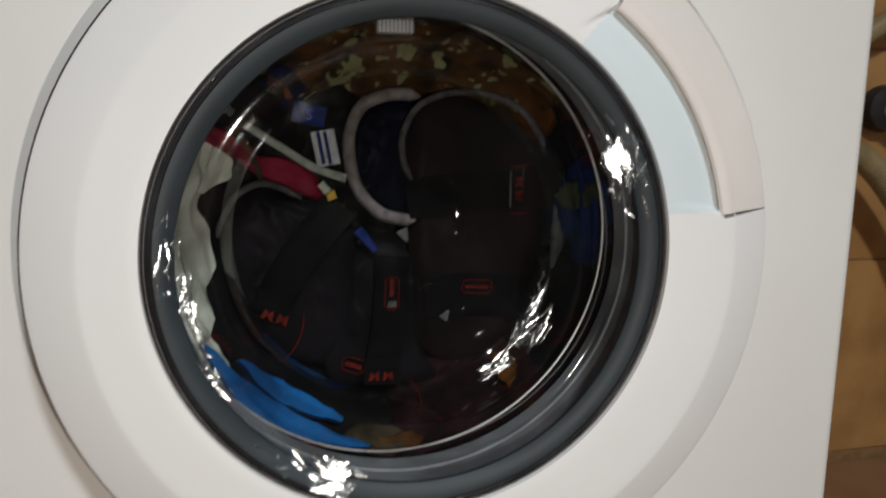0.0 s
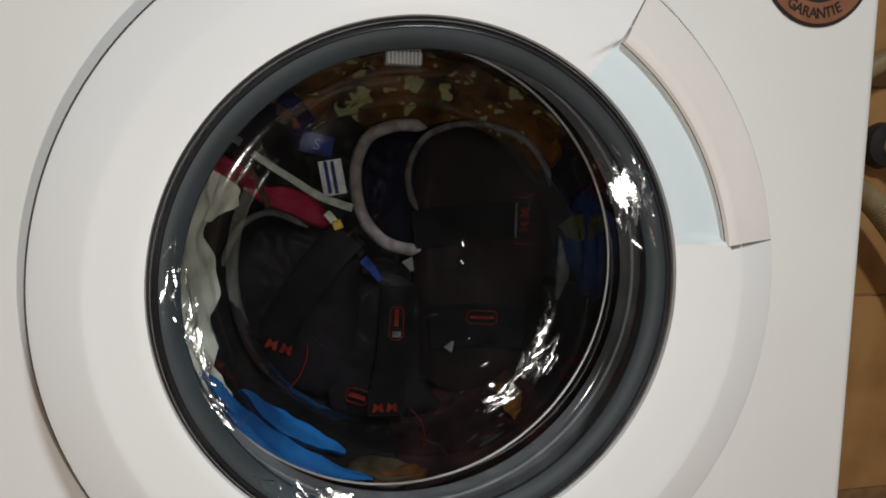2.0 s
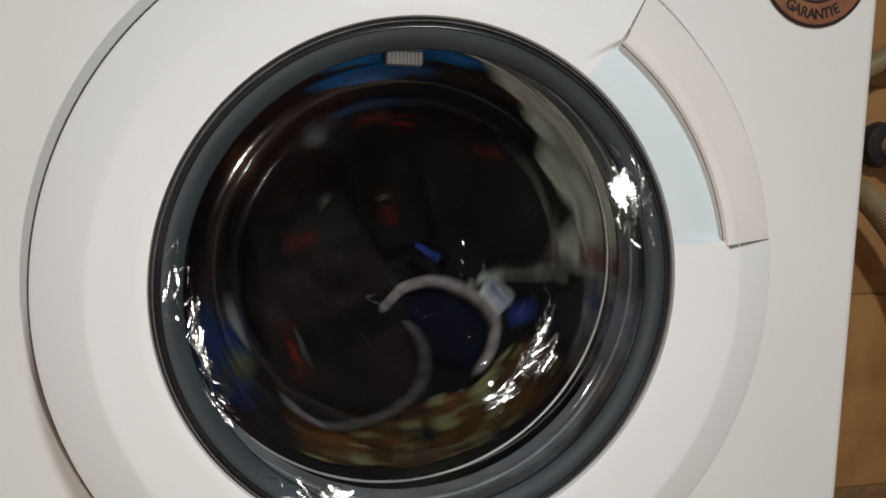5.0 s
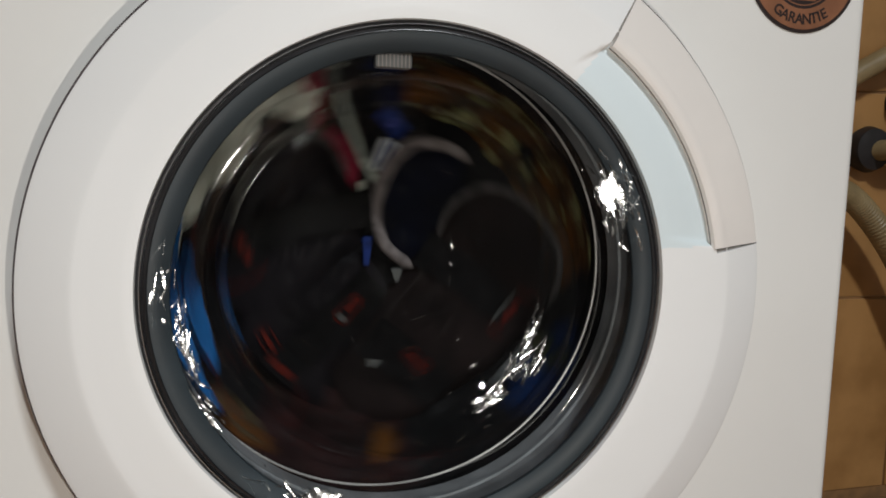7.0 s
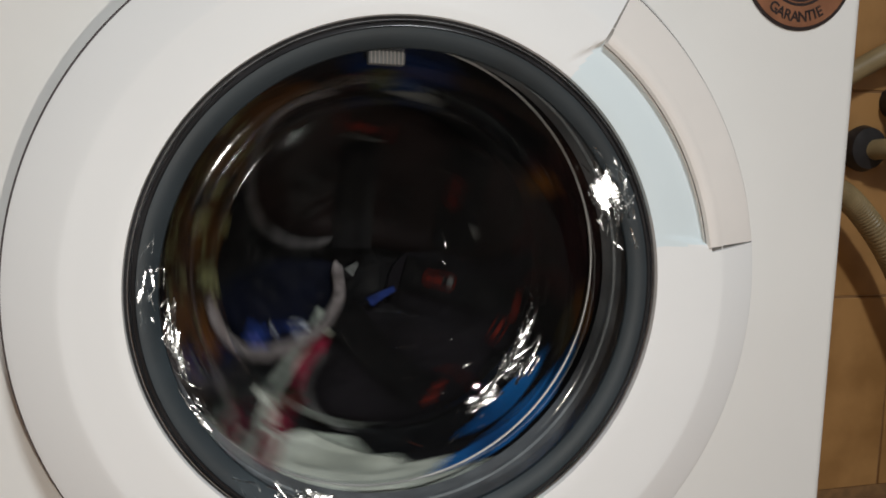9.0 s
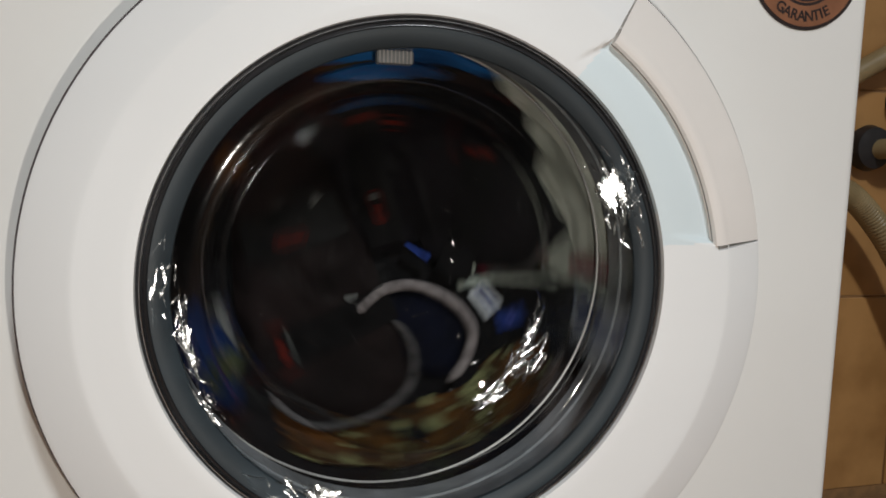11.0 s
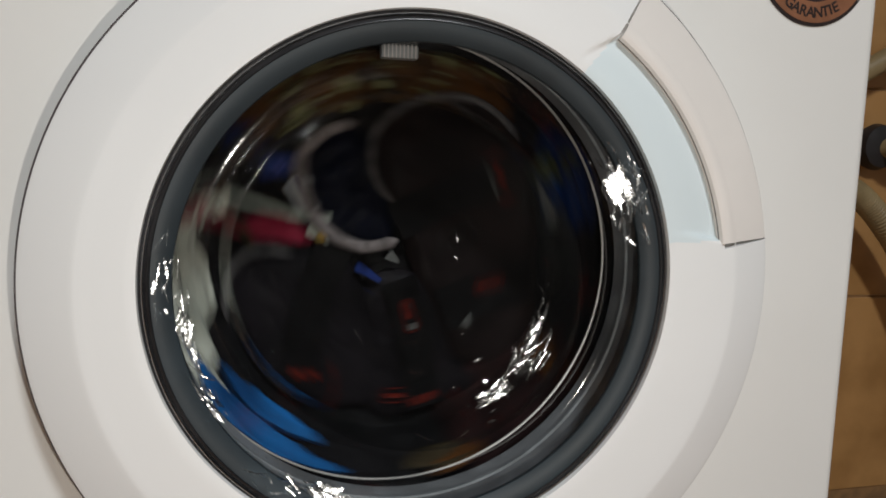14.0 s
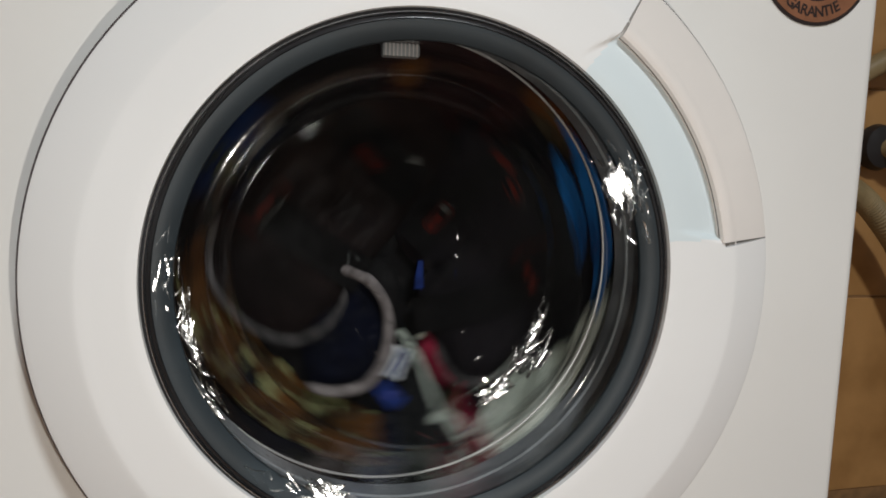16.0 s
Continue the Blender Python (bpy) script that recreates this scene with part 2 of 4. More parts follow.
def build_machine():
    m = thing("washing_machine", "white front-loading washing machine with round glass door, running", "washing machine")
    part("front_panel", front_panel(), ENAMEL, m)
    part("side_shell", side_shell(), ENAMEL, m)
    for x in (-0.25, 0.25):
        for y in (0.05, 0.35):
            part("foot", lathe([(0, 0.0), (0.02, 0.0), (0.02, 0.018), (0, 0.018)], steps=20), BLACK_RUBBER, m).matrix_local = Matrix.Translation((x, y, 0)) @ Matrix.Rotation(radians(90), 4, "X")
    # door
    door = new("door")
    door.parent = m
    tagged(door, "white plastic door ring with grip recess")
    ring = part("ring", door_ring(), DOOR_WHITE, door)
    # recess faces get a bluer, slightly darker white than the ring
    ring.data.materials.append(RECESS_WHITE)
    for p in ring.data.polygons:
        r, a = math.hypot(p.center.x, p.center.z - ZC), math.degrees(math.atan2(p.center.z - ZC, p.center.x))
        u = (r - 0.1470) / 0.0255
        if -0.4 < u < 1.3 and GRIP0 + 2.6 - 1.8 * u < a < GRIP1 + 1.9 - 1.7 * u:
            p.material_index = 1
    part("grip", door_grip(), GRIP_WHITE, door, "slightly pinkish white door grip")
    part("edge_gap", lathe([(0.1965, -0.0004), (0.2035, -0.0004), (0.2035, -0.0080), (0.1965, -0.0080)], (0, ZC), closed=True), SEAM, door, "dark gap behind the door edge")
    arc = [radians(GRIP0 + 0.3 + (GRIP1 - GRIP0 - 0.4) * k / 60) for k in range(61)]
    part("grip_line", tube([Vector((0.1699 * math.cos(a), -0.0376, ZC + 0.1699 * math.sin(a))) for a in arc], 0.0003, 6), SEAM, door, "dark line under the grip edge")
    part("edge_line", lathe([(0.2069 + 0.0008 * math.cos(a), -0.0278 + 0.0008 * math.sin(a)) for a in [2 * math.pi * k / 8 for k in range(8)]], (0, ZC), closed=True), SEAM, door, "thin dark line round the door edge")
    part("ridge", lathe([(0.1801 + 0.0003 * math.cos(a), -0.0381 + 0.0003 * math.sin(a)) for a in [2 * math.pi * k / 10 for k in range(10)]], (0, ZC), steps=192, closed=True), GLOSS_WHITE, door, "glossy crease in the white ring")
    part("chrome_rim", lathe([(0.1399, -0.0360), (0.1399, -0.0402), (0.1400, -0.0404), (0.1403, -0.0404), (0.1405, -0.0402), (0.1405, -0.0360)], (GX, GZ), closed=True), CHROME, door, "thin bright chrome rim")
    part("rim_edge", lathe([(0.1405, -0.0345), (0.1405, -0.0386), (0.1410, -0.0388), (0.1418, -0.0387), (0.1424, -0.0383), (0.1424, -0.0345)], (GX, GZ), closed=True), BLACK_TRIM, door, "black rounded groove outside the chrome")
    part("black_rim", lathe([(0.1399, -0.0384), (0.1390, -0.0392), (0.1381, -0.0401), (0.1371, -0.0404), (0.1364, -0.0390), (0.1369, -0.030), (0.1399, -0.030)], (GX, GZ), closed=True), BLACK_TRIM, door, "black seal round the glass")
    part("flange", lathe([(0.1366, -0.0398), (0.1350, -0.0396), (0.1300, -0.0376), (0.1272, -0.0350), (0.1270, -0.0330), (0.1366, -0.0340)], (GX, GZ), closed=True), FLANGE, door, "slate-grey ring round the glass bowl")
    for name, bm, mat, text in (("glass_wall", glass_wall(), WALL_GLASS, "thick clear wall of the glass bowl"), ("glass_crown", glass_crown(), GLASS, "clear slanted bottom of the glass bowl")):
        part(name, bm, mat, door, text).visible_shadow = False
    wet = bmesh.new()
    for spot in GLINT_SPOTS:
        water_streak(wet, *spot)
    wet = part("water_glints", wet, WATER, door, "water beads added on the glass, leaned to give torch glints")
    wet.visible_shadow = False
    tagged(wet, kind="stuff")
    # gasket behind the glass
    gk = new("door_gasket")
    gk.parent = m
    tagged(gk, "dark grey rubber door seal")
    part("collar", lathe([(0.1384, -0.030), (0.1391, -0.012), (0.1387, 0.004), (0.1379, 0.0185), (0.150, 0.020), (0.176, 0.022), (0.176, -0.004), (0.150, -0.030)], (GX, GZ), closed=True), COLLAR, gk)
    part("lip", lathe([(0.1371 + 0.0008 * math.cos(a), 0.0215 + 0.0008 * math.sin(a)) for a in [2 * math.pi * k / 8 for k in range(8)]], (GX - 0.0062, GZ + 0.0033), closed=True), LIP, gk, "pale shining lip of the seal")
    for r, y in ((0.1385, 0.004),):
        part("rib", lathe([(r + 0.0016 * math.cos(a), y + 0.0022 * math.sin(a)) for a in [2 * math.pi * k / 8 for k in range(8)]], (GX, GZ), closed=True), RUBBER, gk)
    noz = part("spray_nozzle", box(-0.0110, 0.0110, -0.004, 0.004, -0.0036, 0.0036, 0.0010), RUBBER, gk, "pale ribbed spray nozzle")
    noz.location = (-0.0145, 0.020, GZ + 0.1295)
    for k in range(9):
        r = part("rib", box(-0.0004, 0.0004, -0.0046, 0.0042, -0.0038, 0.0038), LIP, noz)
        r.location = (-0.0092 + 0.0023 * k, 0, 0)
    # sticker
    st = thing("warranty_sticker", "round copper and black warranty sticker on white enamel", "sticker", at=(0.2484, -0.0006, 0.6255))
    part("black_disc", lathe([(0, 0.0004), (0, -0.0001), (0.0415, -0.0001), (0.0415, 0.0004)], steps=96), DARK_INK, st)
    part("copper_band", lathe([(0.0262, -0.0003), (0.0392, -0.0003), (0.0392, 0.0), (0.0262, 0.0)], steps=96, closed=True), COPPER_INK, st, "copper-brown printed band")
    part("inner_line", lathe([(0.0236, -0.0003), (0.0243, -0.0003), (0.0243, 0.0), (0.0236, 0.0)], steps=96, closed=True), COPPER_INK, st)
    word = "GARANTIE"
    widths = [1.06, 1.0, 1.0, 1.0, 1.08, 0.9, 0.55, 0.85]
    total, pos = sum(widths), 0.0
    for ch, w in zip(word, widths):
        a = (pos + w / 2 - total / 2) * radians(9.6) - radians(1.5)
        pos += w
        cu = bpy.data.curves.new("letter", "FONT")
        cu.body, cu.size, cu.align_x, cu.align_y, cu.extrude, cu.offset = ch, 0.0092, "CENTER", "CENTER", 0.00008, 0.00022
        cu.materials.append(DARK_INK)
        ob = new("letter", cu)
        ob.parent = st
        ob.matrix_local = Matrix.Translation((0.0330 * math.sin(a), -0.0004, -0.0330 * math.cos(a))) @ Matrix.Rotation(-a, 4, "Y") @ Matrix.Rotation(radians(90), 4, "X")
    # bars of unreadable print in the black field
    for k, w in enumerate((0.016, 0.022)):
        b = part("print_bar", box(-w / 2, w / 2, -0.0003, 0.0, -0.0014, 0.0014), COPPER_INK, st)
        b.location = (0.002, 0, -0.0195 + 0.006 * k)


GRIP0, GRIP1 = 9.0, 55.6


def door_ring():
    """The white ring of the door, with the scooped recess beside the grip."""
    bm = bmesh.new()
    rows = []
    angles = []
    a = 0.0
    while a < 360.0:
        angles.append(a)
        a += 0.5 if a < 64 else 2.0
    for a in angles:
        c, s = math.cos(radians(a)), math.sin(radians(a))
        # depth of the scoop: sharp at both ends of the grip
        under = GRIP0 <= a <= GRIP1
        prof = [(0.1424, -0.0330), (0.1425, -0.0370), (0.1427, -0.0412)]
        for k in range(9):
            u = k / 8
            r = 0.1470 + 0.0255 * u
            flat = -0.0414 + 0.0022 * u
            lo = min(1.0, max(0.0, (a - (GRIP0 + 2.6 - 1.8 * u)) / 0.7))
            hi = min(1.0, max(0.0, ((GRIP1 + 1.9 - 1.7 * u) - a) / 0.7))
            deep = flat + 0.0050 * lo * hi * (u ** 1.15)
            prof.append((r, deep))
        if under:
            prof += [(0.1765, -0.0315), (0.183, -0.028), (0.188, -0.023), (0.192, -0.019), (0.196, -0.017), (0.199, -0.014), (0.2005, -0.008), (0.1995, -0.0015)]
        else:
            prof += [(0.1750, -0.0390), (0.1782, -0.0387), (0.1802, -0.0384), (0.1822, -0.0376), (0.2030, -0.0318), (0.2060, -0.0303), (0.2068, -0.0280), (0.2040, -0.0030)]
        # inner edge follows the glass, outer edge the door
        ring = []
        for r, y in prof:
            k = max(0.0, min(1.0, (0.1725 - r) / 0.0255))
            ring.append(bm.verts.new((k * GX + r * c, y, ZC + k * (GZ - ZC) + r * s)))
        rows.append(ring)
    n = len(rows)
    for i in range(n):
        u, v = rows[i], rows[(i + 1) % n]
        for j in range(len(u) - 1):
            bm.faces.new((u[j], u[j + 1], v[j + 1], v[j]))
    return bm


def door_grip():
    """Curved grip bar over the recess, with a bevelled inner half."""
    prof = [(0.1704, -0.0290), (0.1700, -0.0385), (0.1708, -0.0404), (0.1728, -0.0410), (0.1770, -0.0401), (0.1794, -0.0390), (0.1818, -0.0379), (0.2030, -0.0318), (0.2060, -0.0303), (0.2068, -0.0280), (0.2045, -0.0050), (0.1990, -0.0050), (0.1960, -0.0180), (0.1830, -0.0260)]
    bm = lathe(prof, (0, ZC), steps=64, a0=GRIP0 - 0.30, a1=GRIP1 + 0.20, closed=True)
    # the ends are cut slantwise
    for v in bm.verts:
        r, a = math.hypot(v.co.x, v.co.z - ZC), math.degrees(math.atan2(v.co.z - ZC, v.co.x))
        u = (a - GRIP0) / (GRIP1 - GRIP0)
        a = radians(a + (0.2068 - r) / 0.037 * (0.90 * (1 - u) - 0.35 * u))
        v.co.x, v.co.z = r * math.cos(a), ZC + r * math.sin(a)
    return bm


def glass_wall():
    """The round wall of the bowl with its rolled front edge."""
    outer = [(0.1269, -0.0325), (0.1350, -0.0320), (0.1355, -0.020), (0.1346, 0.004), (0.1330, 0.018), (0.1295, 0.034), (0.1255, 0.0475), (0.1185, 0.0570), (0.1130, 0.0612)]
    inner = [(0.1268, -0.0345), (0.1150, -0.0350), (0.1115, -0.0330), (0.1098, -0.010), (0.1090, 0.020), (0.1075, 0.045), (0.1050, 0.054)]
    return lathe(outer + list(reversed(inner)), (GX, GZ), steps=192, closed=True)


# beads added to make the glints; each lean is tuned to mirror the torch
# bearing and its spread in degrees, inner and outer radius, count, lean across and up, seed; True: on the slanted bottom
GLINT_SPOTS = [
    (27.0, 2.6, 0.1165, 0.1275, 110, -0.443, -0.054, 1, False, 2.0),
    (25.0, 9.0, 0.113, 0.134, 90, -0.454, -0.046, 2, False),
    (-113.0, 5.0, 0.119, 0.1365, 60, -0.008, 0.42, 3, False, 1.7),
    (-119.0, 12.0, 0.12, 0.1365, 46, 0.025, 0.406, 4, False),
    (190.0, 9.0, 0.1195, 0.124, 64, 0.183, 0.157, 5, False),
    (177.0, 8.0, 0.124, 0.135, 30, 0.208, 0.081, 6, False),
    (205.0, 7.0, 0.118, 0.128, 22, 0.16, 0.242, 7, False),
    (-27.0, 13.0, 0.08, 0.085, 64, -0.321, 0.184, 8, True),
    (-35.0, 7.0, 0.085, 0.095, 34, -0.324, 0.222, 9, True),
    (-54.0, 9.0, 0.083, 0.09, 22, -0.265, 0.268, 10, True),
    (90.0, 200.0, 0.02, 0.1, 70, -0.184, 0.124, 12, True),
]


def water_streak(bm, bearing, spread, r0, r1, count, lean_x, lean_z, seed, low, size=1.0):
    """Ragged beads of running water, added for glints, tops leaned to mirror the torch."""
    rng = random.Random(seed)

    def floor_at(x, z):
        if low:
            return 0.0535 - 0.0316 - 0.249 * x + 0.251 * z
        return float(np.interp(math.hypot(x, z), [0.115, 0.127, 0.130, 0.135], [-0.0350, -0.0353, -0.0378, -0.0398]))

    for _ in range(count):
        a = radians(bearing + rng.gauss(0, 0.55) * spread)
        r = rng.uniform(r0, r1)
        x, z = r * math.cos(a), r * math.sin(a)
        long, wide = size * rng.uniform(0.0010, 0.0078), size * rng.uniform(0.00025, 0.0008)
        if size > 1.0:
            long, wide = rng.uniform(0.0018, 0.0062), rng.uniform(0.0009, 0.0021)
        along = a + math.pi / 2 + rng.gauss(0, 0.28)
        ca, sa = math.cos(along), math.sin(along)
        spill = 0.022 if size > 1.0 else 0.045
        lx, lz = lean_x + rng.gauss(0, spill), lean_z + rng.gauss(0, spill)
        height = 0.0004 + (abs(lx) + abs(lz)) * long * 0.8
        top = bm.verts.new((GX + x, floor_at(x, z) - height, GZ + z))
        rings = []
        for f, lift in ((0.6, 1), (0.9, 1), (1.0, 0)):
            ring = []
            for k in range(9):
                t = 2 * math.pi * k / 9
                dx = long * f * math.cos(t) * ca - wide * f * math.sin(t) * sa
                dz = long * f * math.cos(t) * sa + wide * f * math.sin(t) * ca
                y = floor_at(x, z) - height + lx * dx + lz * dz if lift else floor_at(x + dx, z + dz)
                ring.append(bm.verts.new((GX + x + dx, y, GZ + z + dz)))
            rings.append(ring)
        for k in range(9):
            j = (k + 1) % 9
            bm.faces.new((top, rings[0][k], rings[0][j]))
            for p0, p1 in zip(rings, rings[1:]):
                bm.faces.new((p0[k], p0[j], p1[j], p1[k]))
        bm.faces.new(rings[-1])


def glass_crown():
    """The slanted bottom of the bowl, shallowest at its lower side."""
    bm = bmesh.new()
    discs = []
    for y0 in (0.0535, 0.0595):
        rings = []
        for k in range(1, 9):
            ring = []
            for i in range(96):
                a = 2 * math.pi * i / 96
                x, z = 0.1055 * k / 8 * math.cos(a), 0.1055 * k / 8 * math.sin(a)
                ring.append(bm.verts.new((GX + x, y0 - 0.0316 - 0.249 * x + 0.251 * z, GZ + z)))
            rings.append(ring)
        mid = bm.verts.new((GX, y0 - 0.0256, GZ))
        for i in range(96):
            j = (i + 1) % 96
            bm.faces.new((mid, rings[0][i], rings[0][j]))
            for u, v in zip(rings, rings[1:]):
                bm.faces.new((u[i], u[j], v[j], v[i]))
        discs.append(rings[-1])
    for i in range(96):
        j = (i + 1) % 96
        bm.faces.new((discs[0][i], discs[0][j], discs[1][j], discs[1][i]))
    return bm


build_room()
build_machine()


# ---- pipes behind the machine ----
def build_pipes():
    h = thing("drain_hose", "beige ribbed drain hose hanging behind the machine", "hose")
    pts = smooth_path([(0.60, 0.415, 0.495), (0.656, 0.402, 0.476), (0.682, 0.400, 0.464), (0.715, 0.400, 0.437), (0.755, 0.400, 0.393), (0.791, 0.400, 0.339), (0.85, 0.400, 0.22), (0.88, 0.40, 0.03), (0.88, 0.40, 0.017)], 40)
    part("hose", tube(pts, 0.0165, 16, 0.035, 2), HOSE, h)
    t = thing("supply_hose", "tan water hose bending towards the tap", "hose")
    pts = smooth_path([(0.58, 0.42, 0.580), (0.64, 0.415, 0.605), (0.70, 0.41, 0.640), (0.76, 0.405, 0.668), (0.82, 0.42, 0.66), (0.86, 0.445, 0.63)], 16)
    part("hose", tube(pts, 0.0145, 16), HOSE, t)
    v = thing("water_tap", "black rubber wall flange with a short tan pipe", "tap", at=(0.742, WALL_Y, 0.532))
    part("flange", lathe([(0.0, -0.003), (0.030, -0.003), (0.033, -0.012), (0.029, -0.024), (0.014, -0.027), (0.0, -0.027)], steps=40), BLACK_RUBBER, v)
    p = part("pipe", tube(smooth_path([(0.004, -0.02, -0.002), (0.02, -0.05, 0.0), (0.06, -0.055, 0.002), (0.13, -0.05, 0.004)], 8), 0.0145, 16), HOSE, v, "tan pipe stub")
    w = thing("valve", "dark metal valve body on the tiled wall", "valve", at=(0.795, WALL_Y, 0.60))
    part("body", lathe([(0.0, 0.0), (0.022, 0.0), (0.024, -0.02), (0.018, -0.028), (0.018, -0.05), (0.0, -0.052)], steps=24), BLACK_RUBBER, w)
    part("stem", tube([Vector((0, -0.03, -0.005)), Vector((0.0, -0.03, -0.05)), Vector((0.0, -0.03, -0.10))], 0.011, 12), BLACK_RUBBER, w)


build_pipes()


# ---- laundry materials ----
def cloth(name, colour, colour2=None, weave=900.0, rough=0.85, wet=0.03, quilt=0.0, scale=45.0, bump=0.5, spread=(0.35, 0.65)):
    m = surface(name, colour, rough, vary=0.25, scale=scale, bump=bump, fine=weave, colour2=colour2, spread=spread)
    b = m.node_tree.nodes["Principled BSDF"]
    b.inputs["Specular IOR Level"].default_value = 0.10
    b.inputs["Coat Weight"].default_value = wet
    b.inputs["Coat Roughness"].default_value = 0.28
    b.inputs["Coat IOR"].default_value = 1.33
    if quilt:
        nt = m.node_tree
        rows = nt.nodes.new("ShaderNodeTexWave")
        rows.inputs["Scale"].default_value, rows.inputs["Distortion"].default_value, rows.inputs["Detail"].default_value = quilt, 1.5, 2
        rows.bands_direction = "DIAGONAL"
        ridge = nt.nodes.new("ShaderNodeBump")
        ridge.inputs["Strength"].default_value, ridge.inputs["Distance"].default_value = 0.6, 0.0015
        nt.links.new(nt.nodes["Texture Coordinate"].outputs["Object"], rows.inputs["Vector"])
        nt.links.new(rows.outputs["Fac"], ridge.inputs["Height"])
        nt.links.new(nt.nodes["Bump"].outputs["Normal"], ridge.inputs["Normal"])
        nt.links.new(ridge.outputs["Normal"], b.inputs["Normal"])
    return m


def camouflage(name):
    """Printed camouflage: brown and rust ground with pale green blots."""
    m = cloth(name, (0.012, 0.008, 0.004), (0.085, 0.035, 0.008), weave=1200, scale=55)
    nt = m.node_tree
    b = nt.nodes["Principled BSDF"]
    base = b.inputs["Base Color"].links[0].from_socket
    tc = nt.nodes["Texture Coordinate"]
    spots = nt.nodes.new("ShaderNodeTexVoronoi")
    spots.inputs["Scale"].default_value = 62
    bend = nt.nodes.new("ShaderNodeTexNoise")
    bend.inputs["Scale"].default_value = 70
    mixv = nt.nodes.new("ShaderNodeMix")
    mixv.data_type = "VECTOR"
    mixv.inputs[0].default_value = 0.035
    nt.links.new(tc.outputs["Object"], bend.inputs["Vector"])
    nt.links.new(tc.outputs["Object"], mixv.inputs[4])
    nt.links.new(bend.outputs["Color"], mixv.inputs[5])
    nt.links.new(mixv.outputs[1], spots.inputs["Vector"])
    edge = nt.nodes.new("ShaderNodeValToRGB")
    edge.color_ramp.elements[0].position, edge.color_ramp.elements[1].position = 0.30, 0.36
    edge.color_ramp.elements[0].color, edge.color_ramp.elements[1].color = (1, 1, 1, 1), (0, 0, 0, 1)
    nt.links.new(spots.outputs["Distance"], edge.inputs["Fac"])
    mix = nt.nodes.new("ShaderNodeMix")
    mix.data_type = "RGBA"
    mix.inputs[7].default_value = (0.165, 0.165, 0.075, 1)
    nt.links.new(edge.outputs["Color"], mix.inputs[0])
    nt.links.new(base, mix.inputs[6])
    nt.links.new(mix.outputs[2], b.inputs["Base Color"])
    return m


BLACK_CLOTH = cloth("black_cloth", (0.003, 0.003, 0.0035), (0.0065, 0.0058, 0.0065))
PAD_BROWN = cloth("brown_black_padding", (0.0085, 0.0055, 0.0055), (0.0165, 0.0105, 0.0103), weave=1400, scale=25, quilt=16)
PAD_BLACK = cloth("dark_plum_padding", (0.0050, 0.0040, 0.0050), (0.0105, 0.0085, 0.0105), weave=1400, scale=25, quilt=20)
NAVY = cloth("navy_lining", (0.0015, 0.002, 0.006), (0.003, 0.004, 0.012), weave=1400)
PIPING = cloth("grey_piping", (0.165, 0.138, 0.136), (0.25, 0.215, 0.212), weave=1500, scale=120)
PIPING_DIM = cloth("dim_grey_piping", (0.065, 0.06, 0.06), (0.11, 0.10, 0.10), weave=1500, scale=120)
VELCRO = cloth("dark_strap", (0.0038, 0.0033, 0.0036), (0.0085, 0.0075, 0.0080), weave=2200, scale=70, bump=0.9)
RED_THREAD = cloth("red_thread", (0.085, 0.008, 0.005), (0.135, 0.014, 0.008), weave=1800, scale=150, bump=0.3)
CAMO = camouflage("camouflage_cloth")
RUST = cloth("rust_cloth", (0.045, 0.016, 0.003), (0.115, 0.042, 0.008), scale=60)
OLIVE = cloth("olive_cloth", (0.016, 0.022, 0.010), (0.045, 0.052, 0.026), scale=60)
WHITE_CLOTH = cloth("off_white_cloth", (0.46, 0.47, 0.40), (0.64, 0.65, 0.57), scale=30)
BLUE_CLOTH = cloth("azure_cloth", (0.006, 0.070, 0.23), (0.015, 0.150, 0.43), scale=28)
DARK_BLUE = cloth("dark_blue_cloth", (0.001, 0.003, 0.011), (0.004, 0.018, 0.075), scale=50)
CRIMSON = cloth("crimson_cloth", (0.12, 0.008, 0.018), (0.24, 0.018, 0.042), scale=50)
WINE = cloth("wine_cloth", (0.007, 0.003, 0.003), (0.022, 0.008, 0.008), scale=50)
PALE_STRAP = cloth("pale_strap", (0.30, 0.33, 0.29), (0.42, 0.45, 0.40), weave=2000, scale=150)
TAN_CLOTH = cloth("tan_cloth", (0.030, 0.021, 0.009), (0.075, 0.055, 0.028), scale=60)
LABEL_WHITE = cloth("woven_label", (0.55, 0.56, 0.58), (0.66, 0.67, 0.69), weave=2500, scale=200)
LABEL_BLUE = cloth("blue_label", (0.012, 0.026, 0.125), (0.018, 0.038, 0.18), weave=2500, scale=200)
LABEL_INK = cloth("label_print", (0.12, 0.13, 0.50), (0.16, 0.18, 0.60), weave=2500, scale=200)
YELLOW = cloth("yellow_plastic", (0.30, 0.17, 0.015), (0.42, 0.25, 0.03), rough=0.4, scale=80, bump=0.1)
GREY_TAB = cloth("grey_tab", (0.085, 0.085, 0.080), (0.15, 0.15, 0.145), weave=2000, scale=90)

# ---- drum and laundry: everything below turns about the drum's axis ----
AXIS = (-0.007, 0.0, 0.425)
TURNING = []
BOWL_R = [0.0, 0.03, 0.06, 0.09, 0.113, 0.1185, 0.1255, 0.1315, 0.135, 0.1366, 0.15]
BOWL_Y = [0.0640, 0.0640, 0.0640, 0.0640, 0.0625, 0.0570, 0.0475, 0.034, 0.018, 0.004, -0.02]


def front(x, z, gap=0.003):
    """Depth at which cloth lies against the glass."""
    return float(np.interp(math.hypot(x, z), BOWL_R, BOWL_Y)) + gap


